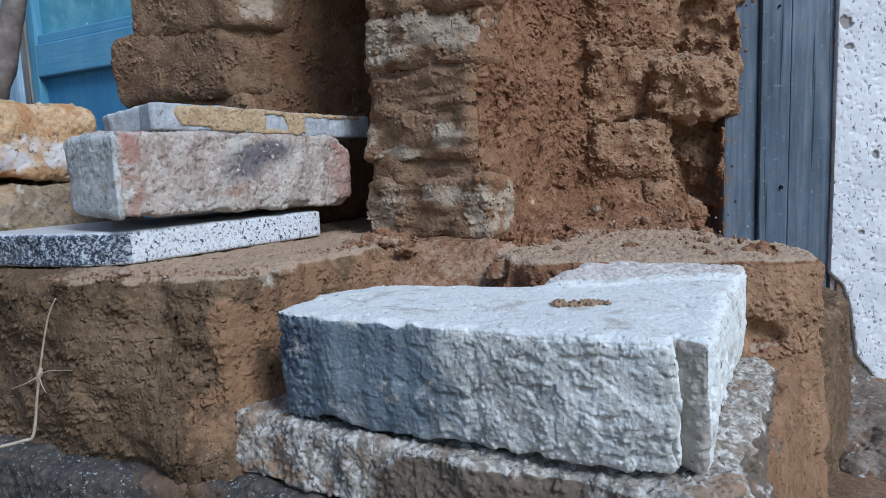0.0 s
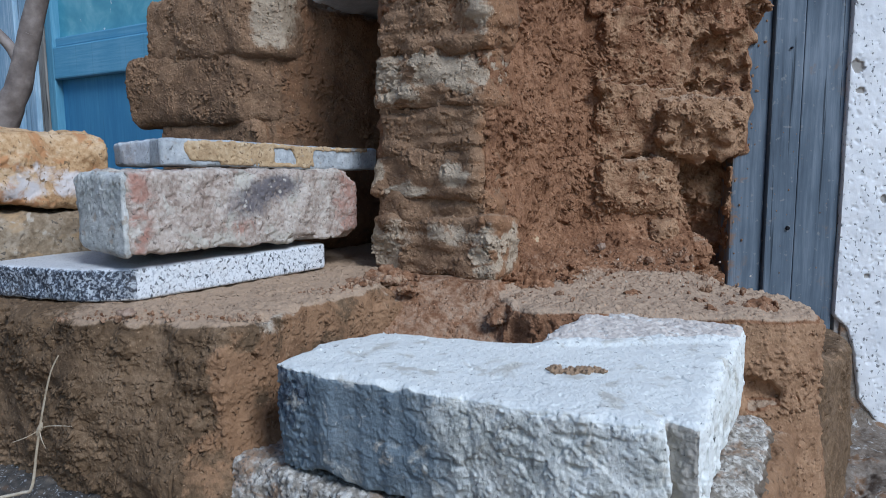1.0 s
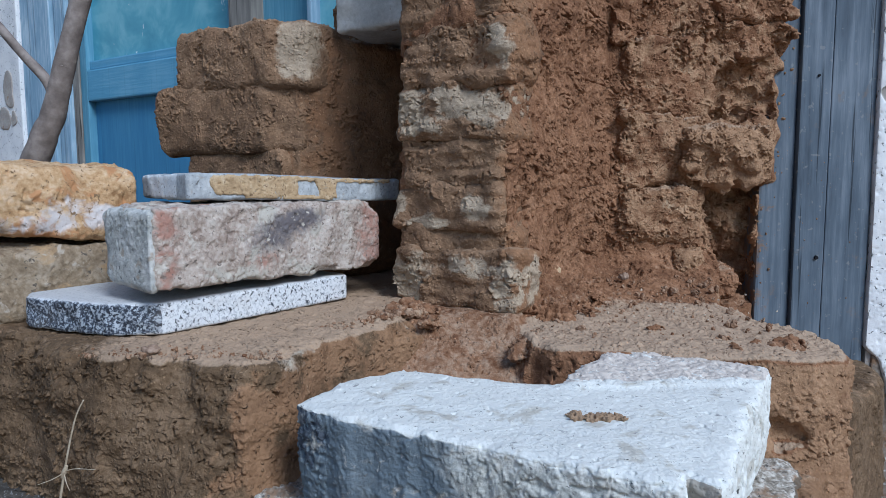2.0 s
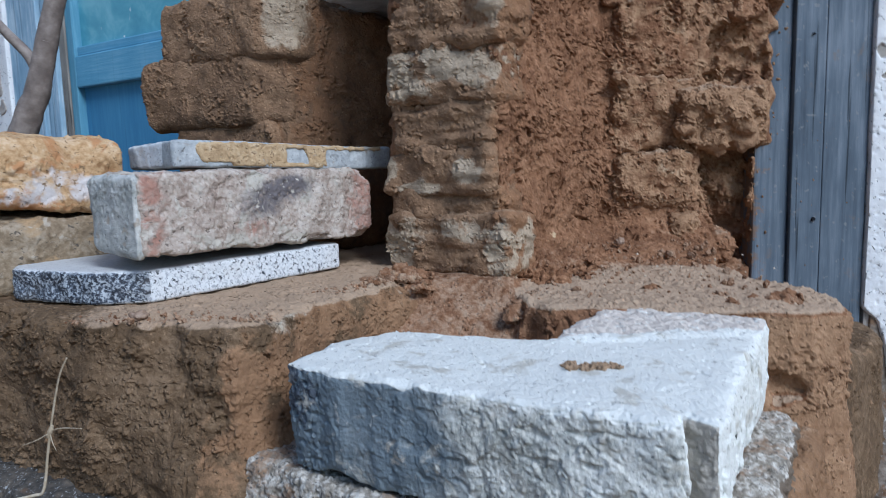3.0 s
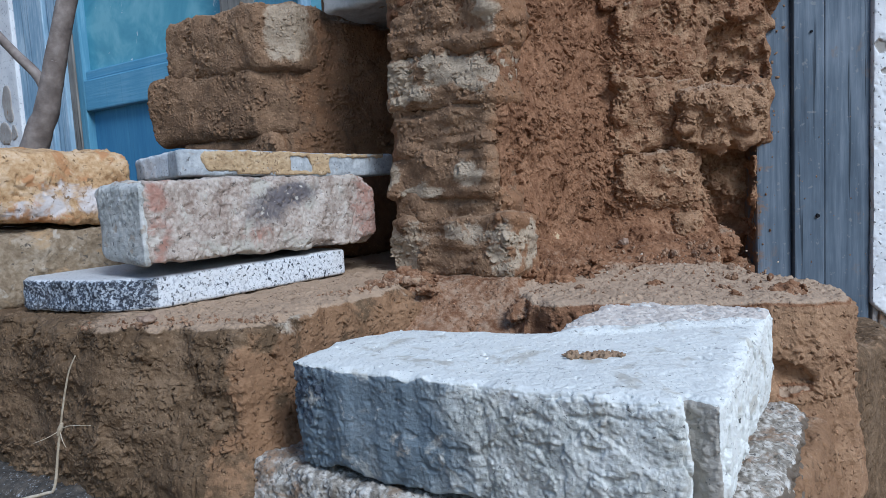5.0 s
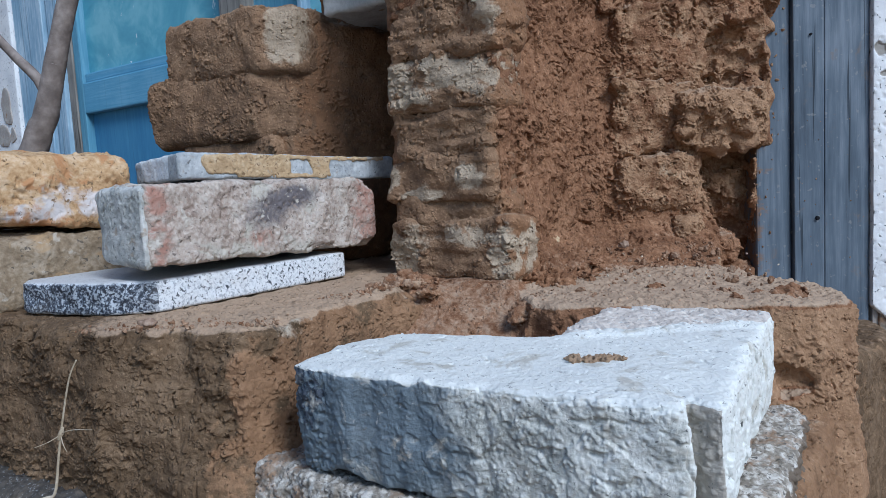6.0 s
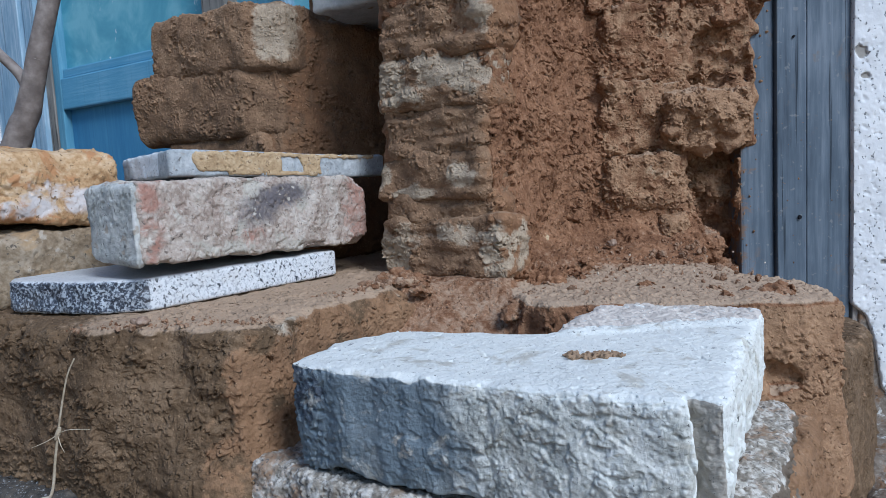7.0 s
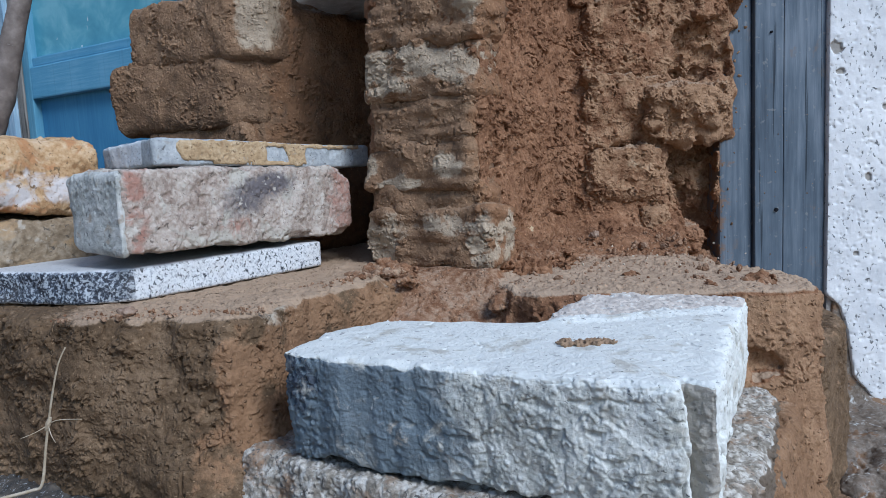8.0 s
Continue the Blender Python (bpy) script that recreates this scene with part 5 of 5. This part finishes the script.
thing("brick", sculpt("brick", lambda X, Y, Z: prism(X, Y, Z, HEADER, 0.6268 + 0.007 * smooth01(0.60 - Y, 0, 0.05) * smooth01(-0.312 - X, 0, 0.03), 0.6915 - 0.006 * smooth01(X, -0.34, -0.295), 0.015) + 0.004 * gnoise(np.stack([X, Y, Z], -1), 0.04, 190), (-0.56, 0.47, 0.615), (-0.27, 0.735, 0.705), 0.0026,
      lambda co, n: fbm(co, 0.035, 2, 191) * 0.0026 + facets(co, 0.014, 192) * 0.0006 + mud_relief(0.010, 0.0032, 193, 0.0, 0.50)(co, n), levels=1, near=lambda c: c[:, 1] < 0.62, attrs={"lime": lambda co, n: 0.62 * smooth01(0.662 - co[:, 2] + 0.012 * gnoise(co, 0.03, 189), 0, 0.014) * (1 - 0.6 * smooth01(0.640 - co[:, 2], 0, 0.01)) + 0.5 * np.exp(-((co[:, 0] + 0.318) / 0.012) ** 2 - ((co[:, 2] - 0.662) / 0.012) ** 2)}),
      OCHRE, "worn ochre brick with rounded edges stacked on another", "brick", group="loose bricks")
LOWER = [(-0.268, 0.60), (-0.300, 0.557), (-0.366, 0.478), (-0.553, 0.632), (-0.46, 0.75)]
thing("brick", sculpt("brick", lambda X, Y, Z: prism(X, Y, Z, LOWER, 0.5655, 0.6255, 0.010) + 0.003 * gnoise(np.stack([X, Y, Z], -1), 0.04, 195), (-0.565, 0.465, 0.555), (-0.25, 0.76, 0.637), 0.0026,
      lambda co, n: fbm(co, 0.035, 2, 196) * 0.0024 + facets(co, 0.014, 197) * 0.0006 + mud_relief(0.008, 0.0022, 194, 0.0, 0.7)(co, n), levels=1, near=lambda c: c[:, 1] < 0.62), PALE, "pale dusty brick on the earth bank", "brick", group="loose bricks")
TOPB = [(-0.148, 0.737), (-0.052, 0.700), (0.0, 0.80), (-0.095, 0.845)]
thing("grey_brick", sculpt("grey_brick", lambda X, Y, Z: prism(X, Y, Z, TOPB, 0.833 + 0.05 * np.maximum(X + 0.15, 0), 0.893, 0.006) + 0.002 * gnoise(np.stack([X, Y, Z], -1), 0.03, 198), (-0.16, 0.69, 0.82), (0.01, 0.86, 0.905), 0.0028,
      lambda co, n: fbm(co, 0.02, 3, 199) * 0.0016), CINDER, "pale grey brick bridging the wall stub and pillar", "brick")


# ---- tree, straw, clods ----
def tube(path, radii, sides=14, seed=0, rough=0.05, sub=6):
    """A tapered, slightly knotty stem through the given points."""
    pts, rad = [Vector(p) for p in path], list(radii)
    ring = []
    for i in range(len(pts) - 1):
        p0, p1, p2, p3 = pts[max(i - 1, 0)], pts[i], pts[i + 1], pts[min(i + 2, len(pts) - 1)]
        for k in range(sub):
            t = k / sub
            q = 0.5 * ((2 * p1) + (p2 - p0) * t + (2 * p0 - 5 * p1 + 4 * p2 - p3) * t * t + (3 * p1 - p0 - 3 * p2 + p3) * t ** 3)
            ring.append((q, rad[i] + (rad[i + 1] - rad[i]) * t))
    ring.append((pts[-1], rad[-1]))
    bm = bmesh.new()
    loops = []
    for i, (c, r) in enumerate(ring):
        d = (ring[min(i + 1, len(ring) - 1)][0] - ring[max(i - 1, 0)][0]).normalized()
        a = d.orthogonal().normalized()
        b = d.cross(a)
        a = (Vector((0, -1, 0)) - d * d.dot(Vector((0, -1, 0)))).normalized()
        b = d.cross(a)
        loops.append([bm.verts.new(c + (a * math.cos(2 * math.pi * k / sides) + b * math.sin(2 * math.pi * k / sides)) * r * (1 + rough * noise.noise((c * 60) + Vector((k, seed, 0))))) for k in range(sides)])
    for l0, l1 in zip(loops, loops[1:]):
        for k in range(sides):
            bm.faces.new((l0[k], l0[(k + 1) % sides], l1[(k + 1) % sides], l1[k])).smooth = True
    bm.faces.new(loops[0][::-1])
    bm.faces.new(loops[-1])
    return bm


tree = thing("tree", None, None, "bare leaning sapling with smooth grey bark", "tree")
part("trunk", tube([(-0.565, 0.77, 0.29), (-0.540, 0.755, 0.60), (-0.4905, 0.745, 0.717), (-0.4755, 0.744, 0.746), (-0.463, 0.743, 0.782), (-0.437, 0.741, 0.860), (-0.398, 0.75, 0.98), (-0.345, 0.78, 1.17), (-0.30, 0.79, 1.45)],
     [0.018, 0.0165, 0.0145, 0.0132, 0.0118, 0.0104, 0.0095, 0.0075, 0.004], 16, 1, 0.10), BARK, tree)
part("branch", tube([(-0.469, 0.743, 0.765), (-0.477, 0.742, 0.790), (-0.510, 0.739, 0.829), (-0.563, 0.735, 0.904), (-0.60, 0.72, 1.03)], [0.0072, 0.0058, 0.0049, 0.0042, 0.002], 10, 2, 0.10), BARK, tree)
part("knot", sculpt("knot", lambda X, Y, Z: ball(X, Y, Z, (0, 0, 0), (0.0116, 0.0116, 0.0022)), (-0.02, -0.02, -0.006), (0.02, 0.02, 0.006), 0.002), BARK, tree, "ring scar on the bark", pose(-0.4555, 0.742, 0.805, 0, 18))
part("knot", sculpt("knot", lambda X, Y, Z: ball(X, Y, Z, (0, 0, 0), (0.0134, 0.0134, 0.0036)), (-0.024, -0.024, -0.006), (0.024, 0.024, 0.006), 0.002), BARK, tree, "ring scar on the bark", pose(-0.4778, 0.744, 0.742, 0, 25))

stem = thing("dry_straw", None, None, "dry pale straw stem with thin side shoots", "straw")
part("stalk", tube([(-0.1695, 0.295, 0.5750), (-0.174, 0.295, 0.566), (-0.180, 0.296, 0.546), (-0.1835, 0.296, 0.530), (-0.1865, 0.295, 0.513), (-0.192, 0.295, 0.5100), (-0.21, 0.293, 0.5065), (-0.27, 0.28, 0.495), (-0.34, 0.26, 0.30)],
     [0.0003, 0.0004, 0.0005, 0.0006, 0.0007, 0.0008, 0.0008, 0.0008, 0.0008], 8, 3, 0.25), STRAW, stem)
part("side_shoot", tube([(-0.1812, 0.2955, 0.5405), (-0.175, 0.2945, 0.5425), (-0.165, 0.294, 0.5425)], [0.0003, 0.0002, 0.00012], 6), STRAW, stem)
part("side_shoot", tube([(-0.1812, 0.2955, 0.5400), (-0.186, 0.2935, 0.5375), (-0.192, 0.292, 0.5355)], [0.0003, 0.0002, 0.00012], 6), STRAW, stem)
part("side_shoot", tube([(-0.1812, 0.2955, 0.5400), (-0.179, 0.2935, 0.536), (-0.1765, 0.292, 0.533)], [0.0003, 0.0002, 0.00012], 6), STRAW, stem)
part("node", tube([(-0.1825, 0.2957, 0.5375), (-0.1812, 0.2957, 0.5405), (-0.180, 0.2957, 0.5435)], [0.0006, 0.0012, 0.0006], 8, 4, 0.3), STRAW, stem)


def lump(r, seed):
    return sculpt("lump", lambda X, Y, Z: ball(X, Y, Z, (0, 0, 0), r) + 0.35 * min(r) * gnoise(np.stack([X, Y, Z], -1), max(r) * 0.7, seed), [-k * 1.35 for k in r], [k * 1.35 for k in r], max(0.0009, min(r) / 6),
                  lambda co, n: facets(co, max(r) * 0.5, seed + 1) * min(r) * 0.2, {k: (lambda co, n: 0 * n[:, 0]) for k in ("fresh", "dust", "lime")})


def crumbly(X, Y, Z):
    pick = random.Random(11)
    d = ball(X, Y, Z, (-0.013, 0.001, -0.0005), (0.0045, 0.003, 0.0022))
    for k in range(70):
        c = (pick.uniform(-0.017, 0.018), pick.gauss(0, 0.0026), pick.uniform(-0.002, -0.0002))
        r = pick.uniform(0.0008, 0.0022)
        d = np.minimum(d, ball(X, Y, Z, c, (r * 1.4, r, r * 0.9)))
    return d + 0.0014 * gnoise(np.stack([X, Y, Z], -1), 0.0022, 210)


thing("mud_clod", sculpt("mud_clod", crumbly, (-0.022, -0.010, -0.005), (0.022, 0.010, 0.006), 0.0005, lambda co, n: fbm(co, 0.0018, 2, 215) * 0.0005, {k: (lambda co, n, v=v: v + 0 * n[:, 0]) for k, v in (("fresh", 0.0), ("dust", 0.95), ("lime", 0.0))}), ADOBE, "crust of dried brown mud on the concrete block", "mud clod", pose(0.0695, 0.3455, 0.5540, 0, 0, -6) @ Matrix.Diagonal((0.78, 0.9, 0.8, 1)))
clods = [(0.234, 0.500, 0.5565, 0.0085, 0), (0.211, 0.500, 0.556, 0.0050, 40), (0.191, 0.487, 0.556, 0.0055, 80), (0.150, 0.545, 0.5565, 0.0055, 20), (0.105, 0.600, 0.560, 0.0070, 130),
         (-0.037, 0.556, 0.567, 0.0100, 15), (-0.047, 0.570, 0.568, 0.0085, 70), (-0.058, 0.548, 0.5675, 0.0075, 100), (-0.051, 0.585, 0.5675, 0.0070, 200), (-0.066, 0.530, 0.567, 0.0050, 60), (0.085, 0.620, 0.562, 0.0065, 10), (0.118, 0.640, 0.566, 0.0060, 50)]


def heap(seed, w, d, h, count):
    """Crumbs of clay stuck together in a small heap, on its base."""
    def field(X, Y, Z):
        pick = random.Random(seed)
        f = ball(X, Y, Z, (0, 0, 0), (w * 0.7, d * 0.7, h * 0.5))
        for k in range(count):
            a, q = pick.uniform(0, 6.283), pick.random() ** 0.6
            r = pick.uniform(0.0018, 0.0048)
            f = np.minimum(f, ball(X, Y, Z, (w * q * math.cos(a), d * q * math.sin(a), h * (1 - q) * pick.uniform(0.3, 1.0)), (r * 1.3, r, r * 0.9)))
        return f + 0.0020 * gnoise(np.stack([X, Y, Z], -1), 0.0045, seed)
    return sculpt("mud_clod", field, (-w - 0.008, -d - 0.008, -0.005), (w + 0.008, d + 0.008, h + 0.008), 0.0009, lambda co, n: fbm(co, 0.0025, 2, seed + 1) * 0.0006, {k: (lambda co, n, v=v: v + 0 * n[:, 0]) for k, v in (("fresh", 0.35), ("dust", 0.45), ("lime", 0.0))})


for seed, w, d, h, count, m4, words in ((231, 0.020, 0.013, 0.010, 46, pose(-0.052, 0.560, 0.566, 0, 0, 25), "heap of crumbled clay at the end of the earth bank"),
                                        (232, 0.010, 0.007, 0.007, 22, pose(-0.030, 0.536, 0.560, 0, 0, 60), "small heap of crumbled clay beside a crack"),
                                        (233, 0.007, 0.013, 0.012, 30, pose(0.041, 0.512, 0.542, 0, 0, -15), "dark crumbled clay stuck to the ledge corner"),
                                        (234, 0.013, 0.007, 0.004, 18, pose(0.228, 0.492, 0.5535, 0, 0, 10), "flat heap of clay crumbs on the dusty ledge"),
                                        (235, 0.016, 0.010, 0.008, 26, pose(0.100, 0.640, 0.562, 0, 0, 40), "clay crumbs fallen at the foot of the wall")):
    thing("mud_clod", heap(seed, w, d, h, count), CLAY, words, "mud clod", m4)
first = None
for x, y, z, size, turn in clods:
    m4 = pose(x, y, z, 0, 0, turn) @ Matrix.Diagonal((size / 0.008, size / 0.008, size / 0.010, 1))
    if first is None:
        first = thing("mud_clod", sculpt("mud_clod", lambda X, Y, Z: ball(X, Y, Z, (0, 0, 0), (0.008, 0.006, 0.0042)) + 0.0035 * gnoise(np.stack([X, Y, Z], -1), 0.006, 220) + 0.0016 * gnoise(np.stack([X, Y, Z], -1), 0.0028, 221), (-0.012, -0.010, -0.008), (0.012, 0.010, 0.008), 0.0008,
                      lambda co, n: fbm(co, 0.0025, 2, 222) * 0.0006, {k: (lambda co, n, v=v: v + 0 * n[:, 0]) for k, v in (("fresh", 0.3), ("dust", 0.35), ("lime", 0.0))}), CLAY, "crumbled clod of clay mud lying on the earth ledge", "mud clod", m4, group="loose mud clods")
    else:
        copy_thing(first, m4)
thing("pebble", lump((0.0055, 0.004, 0.004), 211), PEBBLE, "reddish pebble lying on the clay ledge", "pebble", pose(0.160, 0.722, 0.5735))
thing("pebble", lump((0.006, 0.004, 0.0028), 212), PEBBLE, "rounded pebble under the edge of the granite slab", "pebble", pose(-0.196, 0.408, 0.5695))
thing("plaster_chip", lump((0.016, 0.007, 0.010), 213), CRUST, "ochre plaster chip stuck in the wall foot", "plaster chip", pose(0.079, 0.668, 0.581, 0, -35, 62))

# crumbs of soil strewn over the ledges and wall foot
rnd = random.Random(5)
crumbs = bmesh.new()


def crumb(x, y, z, r):
    mat4 = Matrix.Translation((x, y, z)) @ Euler((rnd.random() * 6, rnd.random() * 6, rnd.random() * 6)).to_matrix().to_4x4() @ Matrix.Diagonal((r * rnd.uniform(0.8, 1.6), r * rnd.uniform(0.7, 1.2), r * rnd.uniform(0.5, 0.9), 1))
    for v in bmesh.ops.create_icosphere(crumbs, subdivisions=1, radius=1, matrix=mat4)["verts"]:
        v.co += Vector((rnd.uniform(-1, 1), rnd.uniform(-1, 1), rnd.uniform(-1, 1))) * r * 0.25


for i in range(420):
    y = rnd.uniform(0.50, 0.75)
    x = rnd.uniform(0.04 + (0.06 if y > 0.66 else 0), 0.25 + (y - 0.5) * 0.2)
    if poly2d(np.array([[x]]), np.array([[y]]), PILLAR)[0, 0] < 0.004 or poly2d(np.array([[x]]), np.array([[y]]), RIGHT)[0, 0] > -0.012:
        continue
    crumb(x, y, 0.556 + 0.016 * float(smooth01(np.array(y), 0.66, 0.76)), 0.0007 + 0.0034 * rnd.random() ** 5)
for i in range(130):
    x = rnd.uniform(0.07, 0.26)
    y = float(np.interp(x, [0.07, 0.146, 0.26], [0.60, 0.70, 0.715])) + rnd.gauss(0, 0.022)
    crumb(x, y, 0.557 + 0.016 * float(smooth01(np.array(y), 0.66, 0.76)), 0.0009 + 0.0032 * rnd.random() ** 4)
for i in range(150):
    t, w = rnd.random() ** 0.5, rnd.gauss(0, 0.012)
    crumb(-0.108 + 0.062 * t + w, 0.47 + 0.09 * t + w * 0.4, 0.567, 0.0009 + 0.006 * rnd.random() ** 4 * t)
for i in range(160):
    crumb(rnd.uniform(-0.24, -0.11), 0.40 + abs(rnd.gauss(0, 0.012)), 0.567, 0.0006 + 0.0016 * rnd.random() ** 4)
me = bpy.data.meshes.new("soil_crumbs")
crumbs.to_mesh(me)
crumbs.free()
for key in ("fresh", "dust", "lime"):
    me.attributes.new(key, "FLOAT", "POINT").data.foreach_set("value", np.full(len(me.vertices), 0.55 if key == "dust" else 0.0, np.float32))
thing("soil_crumbs", me, CLAY, "loose crumbs of clay soil strewn on the ledges", "soil crumbs", kind="stuff")

splash = bmesh.new()
crumbs = splash
for i in range(70):
    z = rnd.uniform(0.50, 0.86)
    x = 0.327 + abs(rnd.gauss(0, 0.012)) + (0.018 if z > 0.67 else 0.0)
    if x < 0.366:
        crumb(x, 0.8062, z, 0.0005 + 0.0018 * rnd.random() ** 3)
for i in range(40):
    crumb(rnd.uniform(0.372, 0.45), 0.8001, rnd.uniform(0.50, 0.70), 0.0004 + 0.0007 * rnd.random() ** 2)
me = bpy.data.meshes.new("mud_splashes")
splash.to_mesh(me)
splash.free()
for key in ("fresh", "dust", "lime"):
    me.attributes.new(key, "FLOAT", "POINT").data.foreach_set("value", np.full(len(me.vertices), 0.4 if key == "dust" else 0.0, np.float32))
thing("mud_splashes", me, ADOBE, "dried mud splashes stuck to the door frame", "mud splashes", kind="stuff")
specks = bmesh.new()
crumbs = specks
for i in range(26):
    crumb(rnd.uniform(0.11, 0.26), rnd.uniform(0.56, 0.735), 0.5585 + 0.012 * rnd.random() ** 3, 0.0006 + 0.0008 * rnd.random() ** 2)
me = bpy.data.meshes.new("lime_specks")
specks.to_mesh(me)
specks.free()
thing("lime_specks", me, CHIP, "tiny white lime specks scattered on the ledge", "lime specks", kind="stuff")
